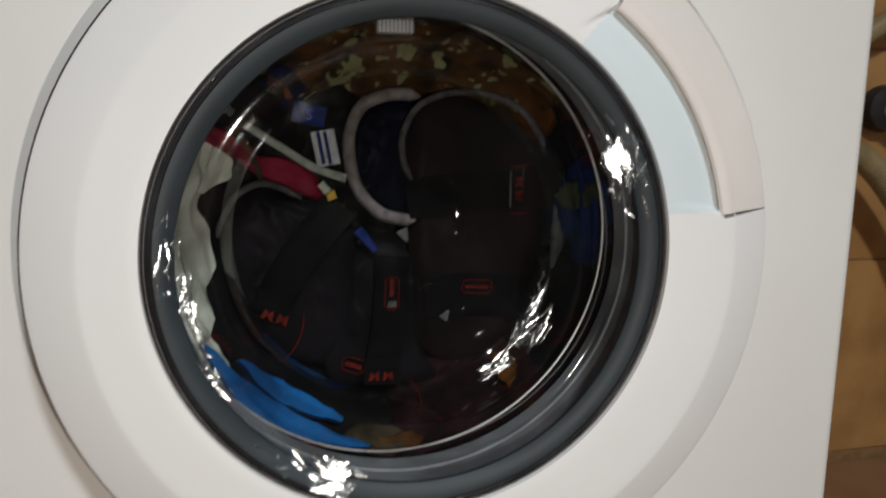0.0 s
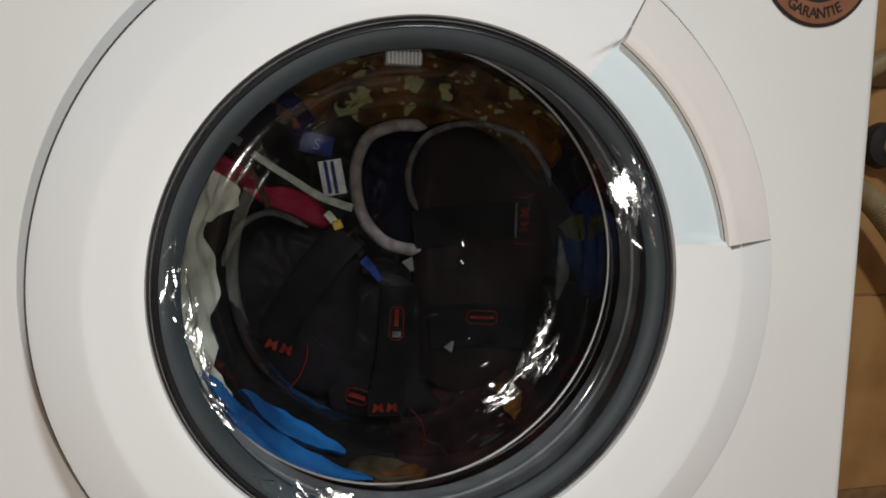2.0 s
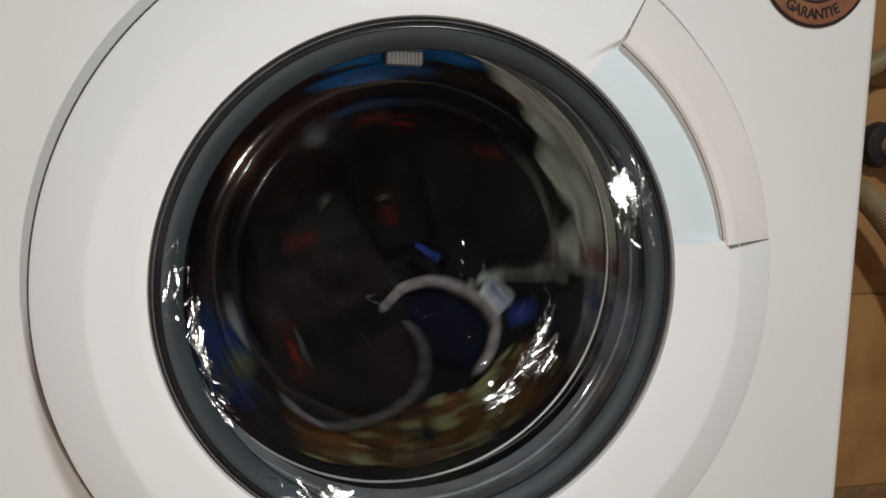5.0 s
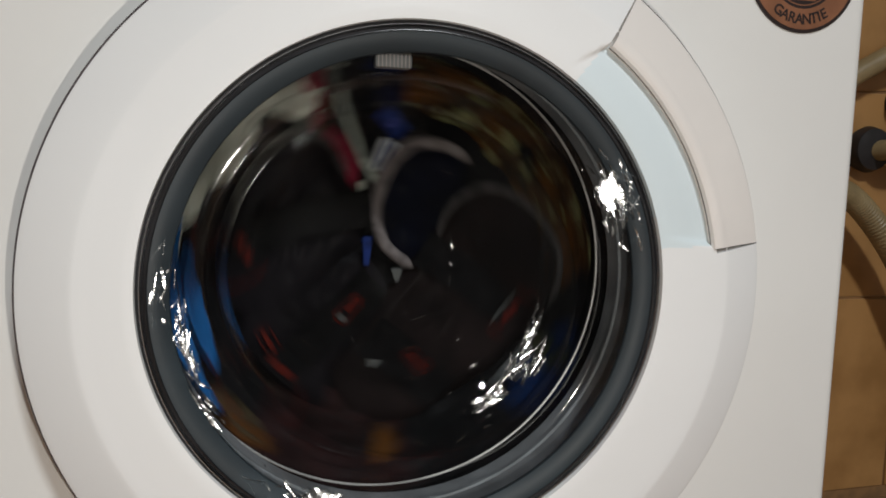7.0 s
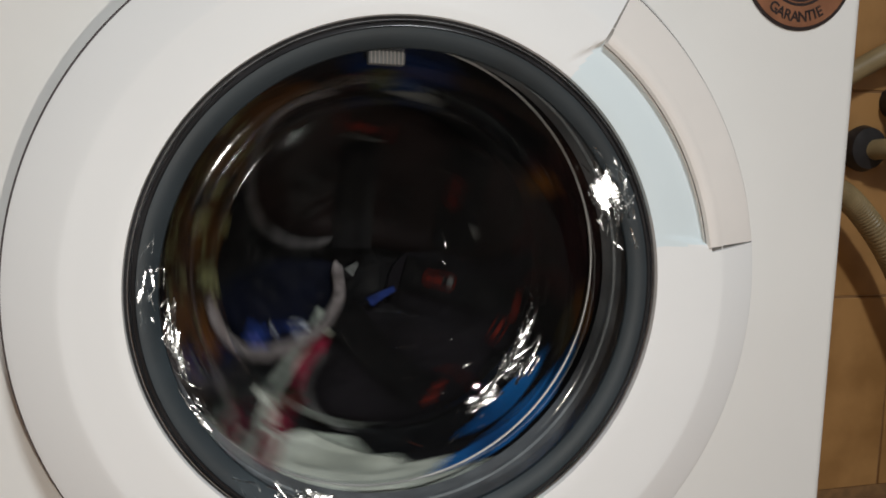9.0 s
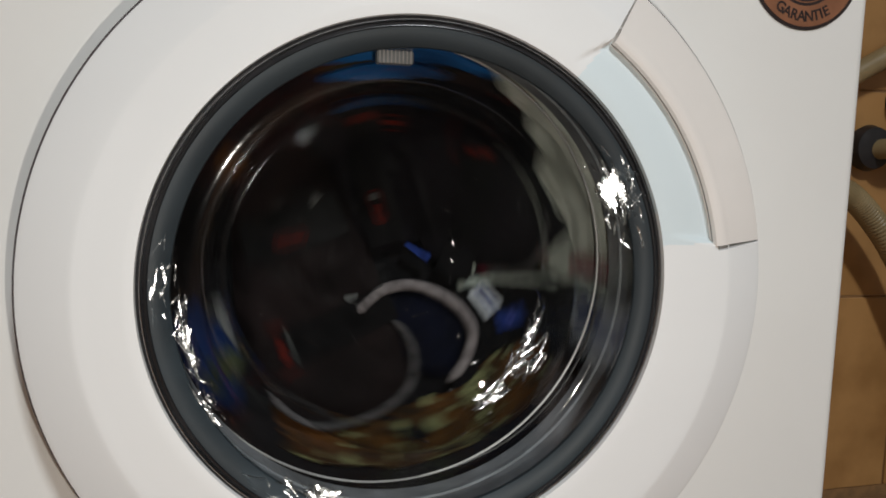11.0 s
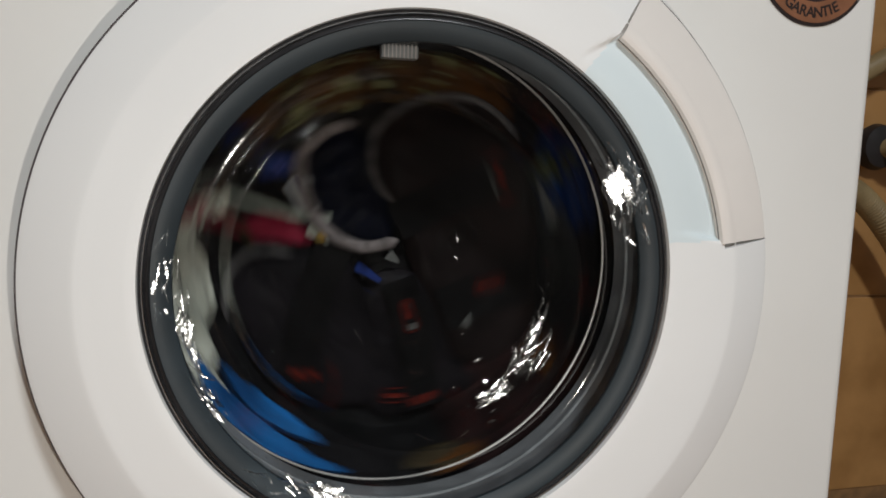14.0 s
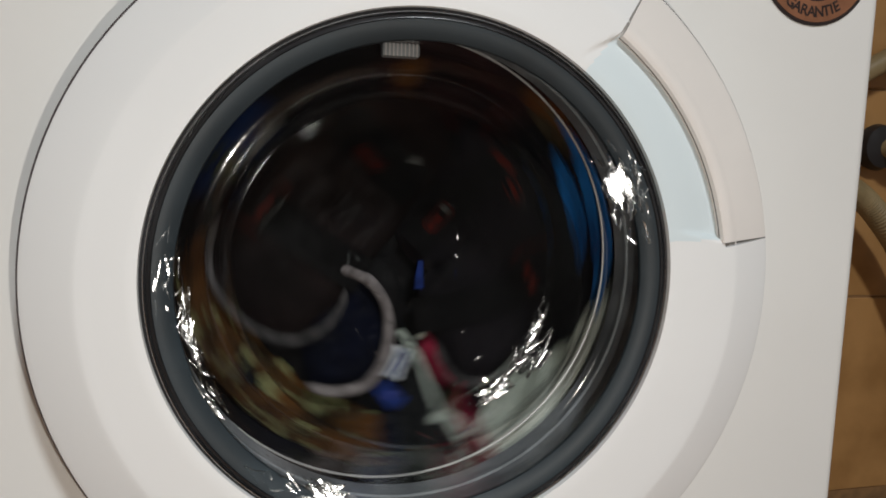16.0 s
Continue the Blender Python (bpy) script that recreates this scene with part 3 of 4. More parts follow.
def item(name, label, category, group=""):
    ob = thing(name, label, category, group, at=AXIS)
    TURNING.append(ob)
    return ob


def build_drum():
    d = item("washing_drum", "dark stainless steel washing drum, turning with its load", "drum")
    part("shell", lathe([(0.160, 0.040), (0.205, 0.042), (0.222, 0.052), (0.225, 0.062), (0.225, 0.33), (0.0, 0.335)], steps=96), STEEL, d)
    for k in range(3):
        a = 2 * math.pi * k / 3 + 0.4
        rib = part("lifter", box(0.178, 0.224, 0.08, 0.31, -0.022, 0.022, 0.012, 3), RUBBER, d, "grey plastic lifter")
        rib.rotation_euler = (0, a, 0)


def crumple(x, y, z, seed, size, scale):
    p = Vector((x * scale + seed * 7.3, y * scale, z * scale - seed * 3.1))
    n = noise.noise(p) + 0.5 * noise.noise(p * 2.1) + 0.25 * noise.noise(p * 4.3)
    return n * size


def padding(pts, lift, puff, seed, wrinkle=0.0020, rings=16, per=9):
    """A soft pad pressed on the glass: closed outline pts of (x, z) in metres, rounded off to the back at its rim."""
    edge = [(p.x, p.y) for p in smooth_path([(x, z) for x, z in pts], per, loop=True)]
    cx, cz = sum(p[0] for p in edge) / len(edge), sum(p[1] for p in edge) / len(edge)
    bm = bmesh.new()
    loops = []
    for k in range(1, rings + 1):
        u = 1 - (1 - k / rings) ** 1.4
        loop = []
        for ex, ez in edge:
            x, z = cx + (ex - cx) * u, cz + (ez - cz) * u
            w = crumple(x, 0, z, seed, wrinkle, 55)
            y = front(x, z) + lift + abs(w) + puff * max(0.0, (u - 0.72) / 0.28) ** 2.2
            loop.append(bm.verts.new((x, y, z)))
        loops.append(loop)
    mid = bm.verts.new((cx, front(cx, cz) + lift, cz))
    n = len(edge)
    for i in range(n):
        bm.faces.new((mid, loops[0][i], loops[0][(i + 1) % n]))
    for a, b in zip(loops, loops[1:]):
        for i in range(n):
            bm.faces.new((a[i], a[(i + 1) % n], b[(i + 1) % n], b[i]))
    last = [bm.verts.new((v.co.x * 0.97, v.co.y + 0.014, v.co.z * 0.97)) for v in loops[-1]]
    for i in range(n):
        bm.faces.new((loops[-1][i], loops[-1][(i + 1) % n], last[(i + 1) % n], last[i]))
    bm.faces.new(last)
    return bm


def cord(pts, radius, lift, per=10):
    """Round piping along (x, z) points."""
    path = smooth_path([(x, 0, z) for x, z in pts], per)
    return tube([Vector((p.x, front(p.x, p.z) + radius + lift, p.z)) for p in path], radius, 10, fade=6)


def ribbon(pts, width, lift, thick=0.0012, taper=1.0, per=8, sag=0.0):
    """Flat strap along (x, z) points, with a slightly raised selvedge."""
    path = smooth_path([(x, 0, z) for x, z in pts], per)
    bm = bmesh.new()
    rows = []
    n = len(path)
    for i, p in enumerate(path):
        d = path[min(i + 1, n - 1)] - path[max(i - 1, 0)]
        side = Vector((-d.z, 0, d.x)).normalized()
        w = width * (1 + (taper - 1) * i / (n - 1)) / 2
        row = []
        for k in range(7):
            s = -1 + k / 3
            q = p + side * w * s
            row.append(bm.verts.new((q.x, front(q.x, q.z) + lift - 0.0004 * (abs(s) > 0.9) + sag * (1 - s * s), q.z)))
        rows.append(row)
    for a, b in zip(rows, rows[1:]):
        for k in range(6):
            bm.faces.new((a[k], a[k + 1], b[k + 1], b[k]))
    ext = bmesh.ops.extrude_face_region(bm, geom=bm.faces[:])
    bmesh.ops.translate(bm, verts=[v for v in ext["geom"] if isinstance(v, bmesh.types.BMVert)], vec=(0, thick, 0))
    return bm


def patch(x, z, w, h, turn, lift, thick=0.0008):
    """A small flat rounded label lying on the cloth."""
    a = radians(turn)
    d = (math.cos(a) * w / 2, math.sin(a) * w / 2)
    return ribbon([(x - d[0], z - d[1]), (x, z), (x + d[0], z + d[1])], h, lift, thick, per=3)


def frame_line(x, z, w, h, turn, lift, r=0.0005):
    """A thin stitched outline of a rounded rectangle."""
    a = radians(turn)
    c, s = math.cos(a), math.sin(a)
    pts = []
    k = min(w, h) * 0.25
    for px, pz in ((-w / 2 + k, -h / 2), (w / 2 - k, -h / 2), (w / 2, -h / 2 + k), (w / 2, h / 2 - k), (w / 2 - k, h / 2), (-w / 2 + k, h / 2), (-w / 2, h / 2 - k), (-w / 2, -h / 2 + k), (-w / 2 + k, -h / 2)):
        qx, qz = x + px * c - pz * s, z + px * s + pz * c
        pts.append(Vector((qx, front(qx, qz) + lift, qz)))
    return tube(pts, r, 6)


def logo_marks(parent, x, z, turn, size, lift):
    """Two plain notched red blocks side by side."""
    a = radians(turn)
    c, s = math.cos(a), math.sin(a)
    for k in (-0.62, 0.62):
        bm = bmesh.new()
        out = []
        for px, pz in ((-0.5, -0.42), (-0.22, -0.42), (0.0, -0.08), (0.22, -0.42), (0.5, -0.42), (0.36, 0.42), (0.0, 0.10), (-0.36, 0.42)):
            px, pz = (px + k) * size, pz * size
            qx, qz = x + px * c - pz * s, z + px * s + pz * c
            out.append(bm.verts.new((qx, front(qx, qz) + lift, qz)))
        bm.faces.new(out)
        ext = bmesh.ops.extrude_face_region(bm, geom=bm.faces[:])
        bmesh.ops.translate(bm, verts=[v for v in ext["geom"] if isinstance(v, bmesh.types.BMVert)], vec=(0, 0.0008, 0))
        part("logo_mark", bm, RED_THREAD, parent, "red woven mark", smooth=False)


def ring_cloth(a0, a1, seed, gap=0.003, fold=0.007, scale=30.0, v0=0.0, v1=1.0, twist=2.0, thick=0.010, pointed=False):
    """Bunched cloth round the bowl between two bearings (degrees, from the right, upwards), with folds that run along it."""
    prof = [(0.172, 0.040), (0.158, 0.031), (0.146, 0.0265), (0.1395, 0.0275), (0.1350, 0.0345), (0.1300, 0.0450), (0.1235, 0.0550), (0.1165, 0.0625), (0.1080, 0.0665), (0.098, 0.073), (0.088, 0.082)]
    pr, py = [p[0] for p in prof], [p[1] for p in prof]
    bm = bmesh.new()
    na, nv = max(10, int(abs(a1 - a0) / 1.3)), 34
    grid, rear = [], []
    for i in range(na + 1):
        u = i / na
        end = min(1.0, min(u, 1 - u) / 0.10)
        row, low = [], []
        for j in range(nv + 1):
            span = min(1.0, 0.12 + min(u, 1 - u) / 0.42) ** 0.8 if pointed else 1.0
            rag = 0.11 * (v1 - v0) * noise.noise(Vector((u * 9 + seed, seed * 2.3, 0.4)))
            v = (v0 + v1) / 2 + rag + (v1 - v0) * span * (j / nv - 0.5)
            v = min(1.0, max(0.0, v))
            a = radians(a0 + (a1 - a0) * u + twist * math.sin(5 * v + seed))
            f = v * (len(prof) - 1)
            r = float(np.interp(f, range(len(prof)), pr))
            y = float(np.interp(f, range(len(prof)), py))
            x, z = r * math.cos(a), r * math.sin(a)
            q = Vector((a * 3.2 + seed * 5.1, v * scale * 0.35, seed * 1.7))
            ridge = 1 - abs(noise.noise(q)) * 2
            d = gap + fold * (0.55 - 0.5 * ridge) + crumple(x, y, z, seed, fold * 0.22, 70) + fold * 0.9 * (1 - end) ** 2
            d = max(0.002, d)
            # away from the glass: outwards on the flank, backwards on the crown
            k = max(0.0, min(1.0, (0.137 - r) / 0.03))
            rr, yy = r + d * (1 - k) * 0.9, y + d * (0.25 + 0.75 * k)
            row.append(bm.verts.new((rr * math.cos(a), yy, rr * math.sin(a))))
            low.append(bm.verts.new(((rr + thick * 0.6) * math.cos(a), yy + thick, (rr + thick * 0.6) * math.sin(a))))
        grid.append(row)
        rear.append(low)
    for g in (grid, rear):
        for i in range(na):
            for j in range(nv):
                bm.faces.new((g[i][j], g[i][j + 1], g[i + 1][j + 1], g[i + 1][j]))
    for i in range(na):
        for j in (0, nv):
            bm.faces.new((grid[i][j], grid[i + 1][j], rear[i + 1][j], rear[i][j]))
    for j in range(nv):
        for i in (0, na):
            bm.faces.new((grid[i][j], grid[i][j + 1], rear[i][j + 1], rear[i][j]))
    return bm


def build_knee_guards():
    g = "knee guards in the wash"
    k = item("knee_guard", "brown-black padded guard with grey piping and red marks", "knee guard", g)
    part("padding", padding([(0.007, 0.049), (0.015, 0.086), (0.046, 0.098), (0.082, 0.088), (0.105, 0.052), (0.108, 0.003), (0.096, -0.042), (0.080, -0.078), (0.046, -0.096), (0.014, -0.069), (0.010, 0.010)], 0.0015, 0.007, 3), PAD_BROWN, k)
    part("piping", cord([(0.012, 0.036), (0.006, 0.049), (0.005, 0.067), (0.015, 0.086), (0.034, 0.095), (0.058, 0.096), (0.082, 0.087), (0.098, 0.069), (0.104, 0.054)], 0.0024, -0.0012), PIPING_DIM, k, "thin grey piping")
    part("strap", ribbon([(0.008, 0.024), (0.045, 0.029), (0.082, 0.031)], 0.026, 0.0004), VELCRO, k, "dark woven strap")
    part("strap_end", ribbon([(0.082, 0.031), (0.092, 0.031)], 0.024, 0.0002), BLACK_CLOTH, k, "black strap end")
    part("edge_stitch", ribbon([(0.081, 0.043), (0.081, 0.018)], 0.0012, -0.0003), GREY_TAB, k, "grey stitched edge")
    logo_marks(k, 0.0868, 0.031, 90, 0.0078, -0.0010)
    for pts in ([(0.079, 0.048), (0.087, 0.0465), (0.096, 0.050)], [(0.079, 0.015), (0.087, 0.0135), (0.095, 0.0145)]):
        part("red_binding", cord(pts, 0.0007, -0.0012), RED_THREAD, k, "red binding")
    part("label_outline", frame_line(0.058, -0.038, 0.022, 0.0095, -4, 0.0008), RED_THREAD, k, "red label outline")
    part("label_bar", patch(0.058, -0.038, 0.017, 0.0022, -4, 0.0004), RED_THREAD, k, "unreadable red print")
    part("lower_strap", ribbon([(0.020, -0.045), (0.050, -0.043), (0.088, -0.046)], 0.030, 0.0006), VELCRO, k, "dark woven strap")
    part("grey_tab", ribbon([(0.033, -0.060), (0.037, -0.054)], 0.007, -0.0008, taper=0.2), GREY_TAB, k, "small grey tab")

    k = item("knee_guard", "navy-lined guard with a thick grey piping loop", "knee guard", g)
    part("padding", padding([(0.018, 0.090), (-0.006, 0.092), (-0.021, 0.085), (-0.029, 0.068), (-0.029, 0.050), (-0.023, 0.031), (-0.010, 0.018), (0.012, 0.012), (0.026, 0.050)], 0.0060, 0.004, 5), NAVY, k)
    part("piping", cord([(0.017, 0.093), (0.006, 0.0945), (-0.008, 0.093), (-0.022, 0.086), (-0.030, 0.069), (-0.030, 0.049), (-0.024, 0.030), (-0.011, 0.016), (0.004, 0.011), (0.014, 0.010)], 0.0043, -0.0015), PIPING, k, "thick grey piping")
    part("tab", ribbon([(0.004, 0.004), (0.008, -0.004)], 0.008, 0.0005, taper=0.3), GREY_TAB, k, "small grey tab")

    k = item("knee_guard", "plum-black padded guard with grey edge and strap", "knee guard", g)
    part("padding", padding([(-0.112, 0.010), (-0.104, 0.028), (-0.089, 0.036), (-0.068, 0.028), (-0.043, 0.020), (-0.026, 0.000), (-0.027, -0.050), (-0.034, -0.080), (-0.060, -0.088), (-0.093, -0.070), (-0.111, -0.031)], 0.0020, 0.006, 8), PAD_BLACK, k)
    part("piping", cord([(-0.116, 0.002), (-0.113, 0.012), (-0.104, 0.028), (-0.089, 0.036), (-0.075, 0.033), (-0.062, 0.026)], 0.0022, -0.0010), PIPING_DIM, k, "thin grey piping")
    part("strap", ribbon([(-0.036, 0.022), (-0.050, 0.006), (-0.066, -0.015), (-0.083, -0.043)], 0.025, 0.0000), VELCRO, k, "dark woven strap")
    part("strap_end", ribbon([(-0.0795, -0.041), (-0.086, -0.052)], 0.025, 0.0004), BLACK_CLOTH, k, "black strap end")
    logo_marks(k, -0.0815, -0.0525, -23, 0.0082, -0.0010)
    part("red_binding", cord([(-0.063, -0.050), (-0.064, -0.062), (-0.069, -0.074), (-0.078, -0.084)], 0.0005, -0.0009), RED_THREAD, k, "red binding")
    part("blue_tip", ribbon([(-0.026, 0.005), (-0.020, -0.002), (-0.014, -0.010)], 0.0065, -0.0006, taper=0.6), LABEL_BLUE, k, "bright blue strap tip")

    k = item("knee_guard", "black guard with upright strap and red marks", "knee guard", g)
    part("padding", padding([(-0.030, -0.012), (0.000, -0.008), (0.020, -0.030), (0.018, -0.080), (0.030, -0.104), (0.000, -0.110), (-0.040, -0.106), (-0.050, -0.080), (-0.036, -0.050)], 0.0030, 0.005, 11), PAD_BLACK, k)
    part("strap", ribbon([(-0.002, -0.014), (-0.003, -0.035), (-0.005, -0.060), (-0.010, -0.090)], 0.024, 0.0002), VELCRO, k, "dark fuzzy strap")
    part("strap_end", ribbon([(-0.0095, -0.086), (-0.0105, -0.105)], 0.026, -0.0001), BLACK_CLOTH, k, "black strap end")
    logo_marks(k, -0.0110, -0.0985, -2, 0.0078, -0.0012)
    part("label_outline", frame_line(-0.003, -0.040, 0.0095, 0.023, -2, -0.0004), RED_THREAD, k, "red pill-shaped outline")
    part("label_bar", patch(-0.003, -0.036, 0.0028, 0.012, -2, -0.0006), RED_THREAD, k, "unreadable red print")
    # flat grey patch stands in for a glint on the pill label
    part("painted_glint", patch(-0.003, -0.0475, 0.006, 0.004, -2, -0.0010), GREY_TAB, k, "grey patch painted as a glint on the pill-shaped label")
    part("label_outline", frame_line(-0.030, -0.090, 0.016, 0.010, -22, 0.0006), RED_THREAD, k, "red label outline")
    part("label_bar", patch(-0.030, -0.090, 0.012, 0.003, -22, 0.0004), RED_THREAD, k, "unreadable red print")
    part("red_binding", cord([(0.006, -0.100), (0.013, -0.108), (0.016, -0.116), (0.013, -0.124)], 0.0005, -0.0008), RED_THREAD, k, "red binding")


def build_garments():
    k = item("black_garment", "bundle of crumpled black cloth filling the drum", "clothing")
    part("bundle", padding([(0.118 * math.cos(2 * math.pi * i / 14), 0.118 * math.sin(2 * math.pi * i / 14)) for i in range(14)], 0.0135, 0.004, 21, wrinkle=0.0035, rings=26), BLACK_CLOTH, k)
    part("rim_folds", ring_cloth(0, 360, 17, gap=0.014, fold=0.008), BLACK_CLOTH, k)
    k = item("camouflage_trousers", "brown camouflage trousers with pale green blots", "trousers")
    part("leg", ring_cloth(42, 132, 2, gap=0.003, fold=0.005, v0=0.44, v1=1.0), CAMO, k)
    part("waistband", ring_cloth(108, 128, 4, gap=0.0022, fold=0.008, v0=0.46, v1=0.74, twist=8, pointed=True), RUST, k, "rust-brown waistband")
    part("hem", ring_cloth(30, 48, 6, gap=0.0022, fold=0.008, v0=0.44, v1=0.74, twist=8, pointed=True), RUST, k, "rust-brown hem")
    part("fold", padding([(-0.050, 0.108), (0.000, 0.113), (0.050, 0.106), (0.085, 0.078), (0.060, 0.090), (0.020, 0.096), (-0.030, 0.094)], 0.0095, 0.003, 31), CAMO, k)
    k = item("white_shirt", "off-white cotton shirt, wet and folded", "shirt")
    part("body", ring_cloth(152, 210, 9, gap=0.003, fold=0.010, v0=0.14, v1=0.66, pointed=True), WHITE_CLOTH, k)
    part("sleeve", ring_cloth(148, 166, 12, gap=0.005, fold=0.009, v0=0.35, v1=0.74, pointed=True), WHITE_CLOTH, k)
    part("tail", ring_cloth(192, 226, 13, gap=0.0075, fold=0.008, v0=0.12, v1=0.50, pointed=True), WHITE_CLOTH, k)
    k = item("blue_shirt", "bright azure blue shirt pressed on the glass", "shirt")
    part("body", ring_cloth(206, 262, 14, gap=0.0026, fold=0.0035, v0=0.34, v1=0.50, twist=3, pointed=True), BLUE_CLOTH, k)
    part("sleeve", ring_cloth(220, 256, 15, gap=0.0022, fold=0.0035, v0=0.51, v1=0.63, twist=4, pointed=True), BLUE_CLOTH, k)
    k = item("tan_shirt", "tan and rust patterned cloth in folds", "shirt")
    part("body", ring_cloth(250, 270, 19, gap=0.0040, fold=0.008, v0=0.40, v1=0.56, twist=8, pointed=True), TAN_CLOTH, k)
    part("trim", ring_cloth(260, 276, 23, gap=0.0040, fold=0.007, v0=0.36, v1=0.50, twist=8, pointed=True), RUST, k, "rust-coloured trim")
    k = item("wine_garment", "dark wine-red garment with red stitching", "clothing")
    part("body", ring_cloth(268, 318, 25, gap=0.004, fold=0.008, v0=0.1, v1=1.0), WINE, k)
    for a in (281, 285, 303):
        pts = [(r * math.cos(radians(a + d)), r * math.sin(radians(a + d))) for r, d in ((0.126, 0), (0.128, 1.5), (0.130, 1.0))]
        part("stitch", cord(pts, 0.0004, -0.0008), RED_THREAD, k, "red stitching")
    part("patch", ring_cloth(297, 306, 61, gap=0.0024, fold=0.006, v0=0.52, v1=0.74, twist=8, pointed=True), RUST, k, "rust-orange patch")
    k = item("blue_garment", "dark blue garment with pale edge", "clothing")
    part("body", ring_cloth(-6, 28, 27, gap=0.003, fold=0.009, v0=0.34, v1=0.70, twist=5, pointed=True), DARK_BLUE, k)
    part("pale_edge", ring_cloth(-16, 8, 29, gap=0.004, fold=0.005, v0=0.68, v1=0.75, twist=2, pointed=True), GREY_TAB, k, "pale edge")
    part("green_stripe", ring_cloth(9, 19, 33, gap=0.0022, fold=0.007, v0=0.42, v1=0.72, pointed=True), OLIVE, k, "olive stripe")
    k = item("black_trousers", "black cloth folded beside the wine-red garment", "trousers")
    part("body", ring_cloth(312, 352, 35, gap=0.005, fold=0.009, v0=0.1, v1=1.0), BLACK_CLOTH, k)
    k = item("red_shirt", "crimson red shirt with off-white hem", "shirt")
    part("body", padding([(-0.122, 0.078), (-0.104, 0.066), (-0.092, 0.054), (-0.074, 0.053), (-0.056, 0.044), (-0.042, 0.024), (-0.052, 0.024), (-0.070, 0.032), (-0.088, 0.040), (-0.104, 0.052), (-0.120, 0.066)], 0.0040, 0.004, 41, wrinkle=0.004), CRIMSON, k)
    part("hem", ribbon([(-0.100, 0.066), (-0.094, 0.056), (-0.089, 0.044), (-0.087, 0.036)], 0.004, 0.0016), TAN_CLOTH, k, "off-white hem")
    part("cuff", ribbon([(-0.050, 0.036), (-0.045, 0.030), (-0.041, 0.022)], 0.005, 0.0010), WHITE_CLOTH, k, "off-white cuff")
    k = item("black_jacket", "black jacket with pale strap and woven labels", "jacket")
    part("body", padding([(-0.112, 0.078), (-0.092, 0.100), (-0.062, 0.104), (-0.028, 0.100), (-0.022, 0.070), (-0.020, 0.048), (-0.034, 0.036), (-0.060, 0.046), (-0.088, 0.064)], 0.0050, 0.005, 44), BLACK_CLOTH, k)
    part("pale_strap", ribbon([(-0.118, 0.094), (-0.113, 0.089), (-0.095, 0.073), (-0.071, 0.057), (-0.053, 0.046), (-0.033, 0.039)], 0.0036, -0.0002, taper=1.5), PALE_STRAP, k, "pale grey-green strap")
    part("brand_tag", patch(-0.056, 0.0805, 0.021, 0.013, -12, 0.0006), LABEL_BLUE, k, "blue woven size tag")
    part("size_label", patch(-0.046, 0.0590, 0.015, 0.023, 10, 0.0010), LABEL_WHITE, k, "white woven label with blue stripes")
    for off in (-0.0032, 0.0012):
        part("label_stripe", ribbon([(-0.046 + off + 0.0018, 0.0590 - 0.0105), (-0.046 + off - 0.0018, 0.0590 + 0.0105)], 0.0024, 0.0004), LABEL_BLUE, k, "blue stripe")
    part("blue_ribbon", ribbon([(-0.078, 0.108), (-0.068, 0.102), (-0.061, 0.093)], 0.010, 0.0012), NAVY, k, "blue ribbed ribbon")
    part("button", patch(-0.043, 0.028, 0.006, 0.006, 20, -0.0005), YELLOW, k, "small yellow button")
    cu = bpy.data.curves.new("letter", "FONT")
    cu.body, cu.size, cu.align_x, cu.align_y, cu.extrude = "S", 0.010, "CENTER", "CENTER", 0.0001
    cu.materials.append(LABEL_INK)
    ob = new("letter", cu)
    ob.parent = k
    ob.matrix_local = Matrix.Translation((-0.056, front(-0.056, 0.0805) + 0.0001, 0.0800)) @ Matrix.Rotation(radians(12), 4, "Y") @ Matrix.Rotation(radians(90), 4, "X")


build_drum()
build_knee_guards()
build_garments()

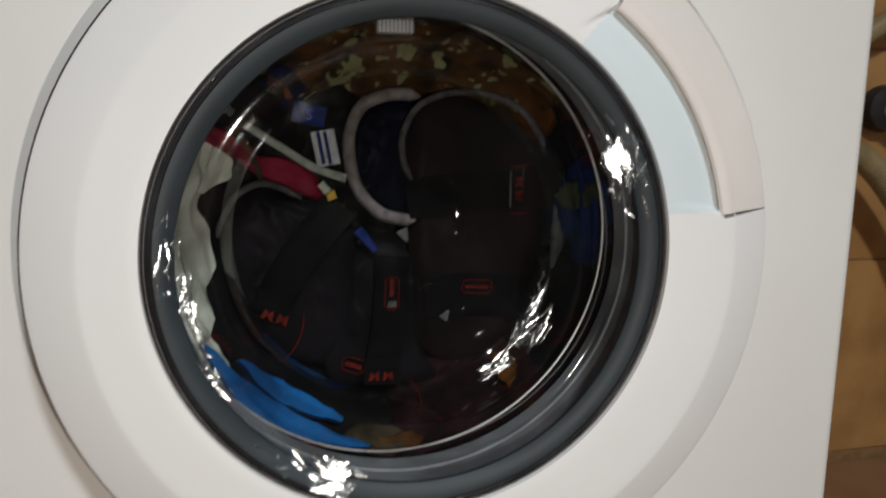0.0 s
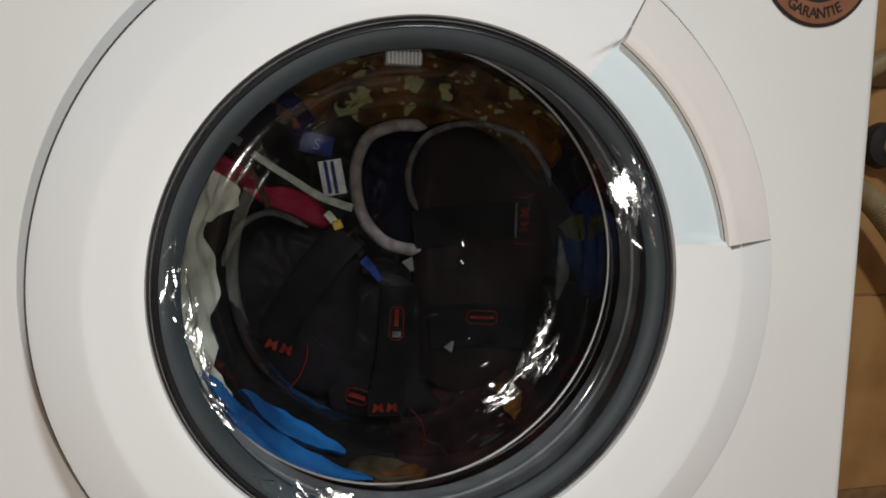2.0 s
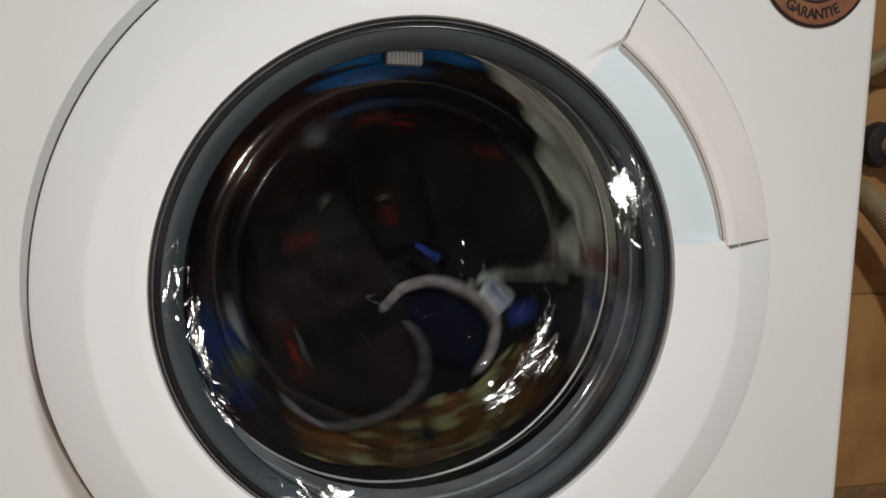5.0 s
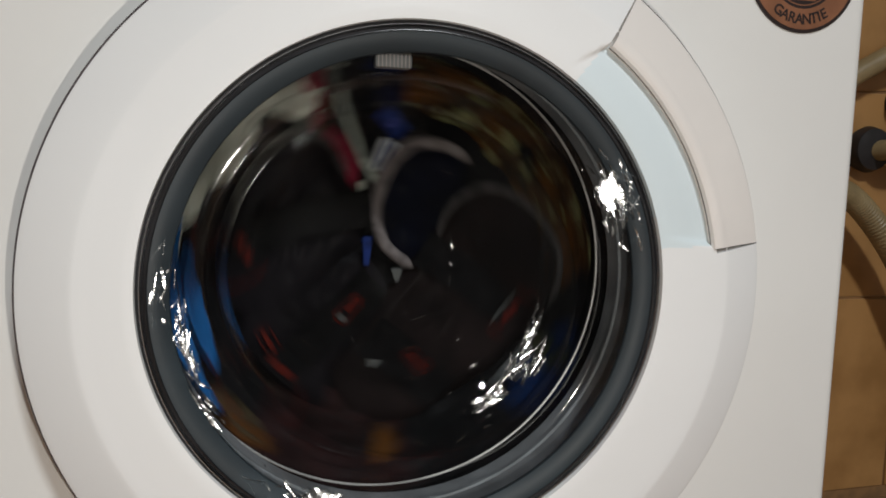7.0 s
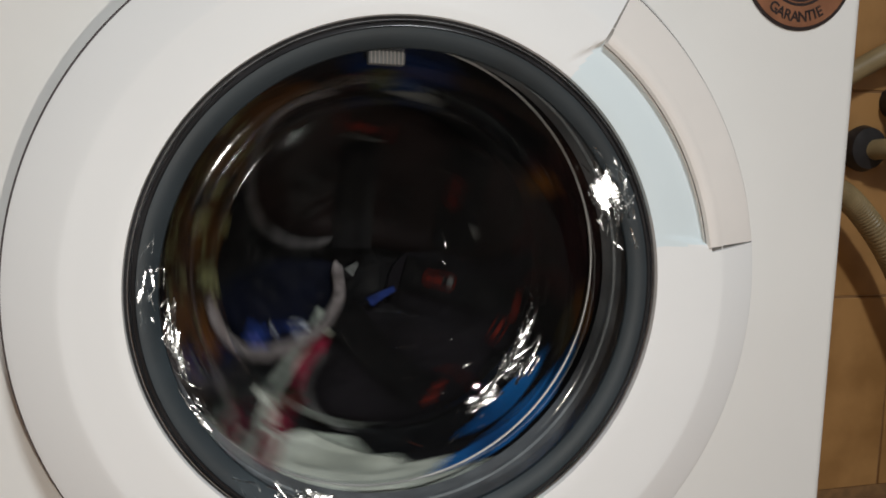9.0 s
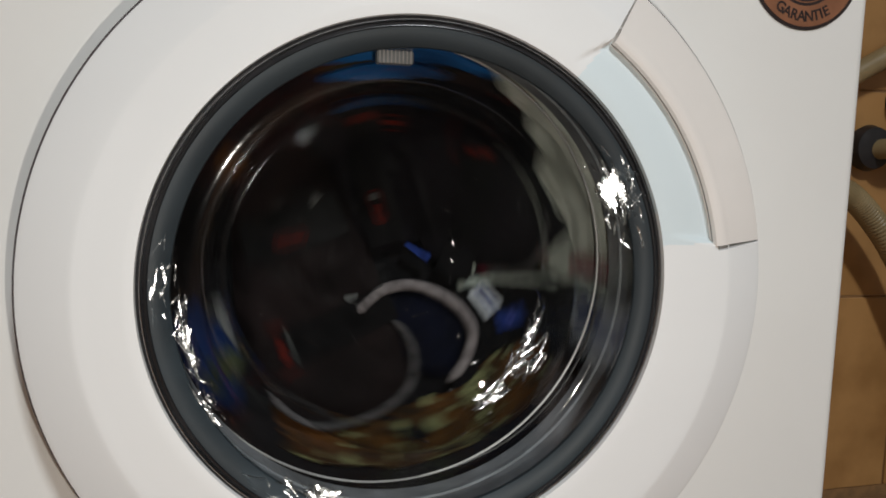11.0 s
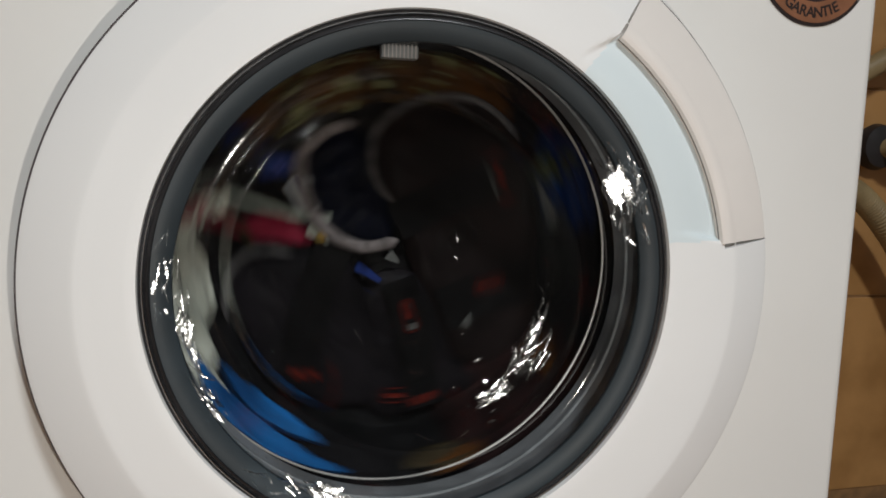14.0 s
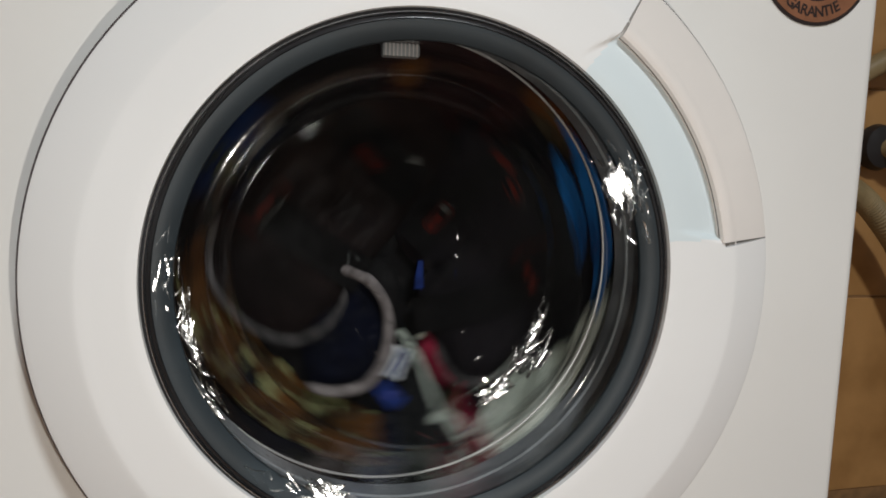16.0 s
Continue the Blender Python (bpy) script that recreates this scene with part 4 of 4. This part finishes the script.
# clockwise turn of the drum: seconds, degrees
SPIN = [(0.0, 0), (2.7, 0), (2.8, 3), (2.9, 11), (3.0, 23), (3.1, 38), (3.2, 55), (3.3, 73), (3.4, 94), (3.5, 116), (3.6, 138), (3.7, 157), (3.8, 177), (3.9, 200), (4.0, 226), (4.1, 252), (4.2, 281), (16.0, 3821)]
# how far a piece is pushed back from the glass once the load tumbles: metres
PUSHED = {"camouflage_trousers": 0.009, "blue_garment": 0.006, "red_shirt": 0.006, "black_jacket": 0.006}
# loose pieces drag behind the drum and sway once in each turn: mean, change a second, cosine and sine share,
# for the lag in degrees and for the shift across and up at rest bearing in millimetres
LOOSE = {
    "blue_shirt": ((1.0, -2.2, -19.2, 2.8), (0, 0, 0, 0), (0, 0, 0, 0)),
    "white_shirt": ((-3.4, -1.4, -5.6, 7.0), (0, 0, 0, 0), (0, 0, 0, 0)),
    "red_shirt": ((6.0, -1.0, -6.0, 0.0), (0, 0, 0, 0), (0, 0, 0, 0)),
    "black_jacket": ((6.0, -1.0, -6.0, 0.0), (0, 0, 0, 0), (0, 0, 0, 0)),
    "knee_guard.001": ((23.8, -1.8, -15.5, -5.6), (9.2, 1.3, -16.0, 14.1), (6.4, -0.75, -7.0, -11.0)),
}


def motions():
    ts = [s[0] for s in SPIN]
    an = [s[1] for s in SPIN]
    times = [0.0, 1.4] + [k / 10 for k in range(27, 161)]
    still = ((0, 0, 0, 0),) * 3
    for ob in TURNING:
        rows = []
        for t in times:
            turn = float(np.interp(t, ts, an))
            free = float(np.interp(t, [3.0, 5.2], [0, 1]))
            back = PUSHED.get(ob.name, 0.0) * float(np.interp(t, [3.0, 3.8], [0, 1]))
            late = max(t, 7.0) - 11.0
            c, s = math.cos(radians(turn)), math.sin(radians(turn))
            lag, dx, dz = [free * (m + k * late + p * c + q * s) for m, k, p, q in LOOSE.get(ob.name, still)]
            rows.append((t, pose(*AXIS, 0, turn, 0) @ Matrix.Translation((dx / 1000, back, dz / 1000)) @ pose(0, 0, 0, 0, -lag, 0)))
        walk(ob, rows)


motions()
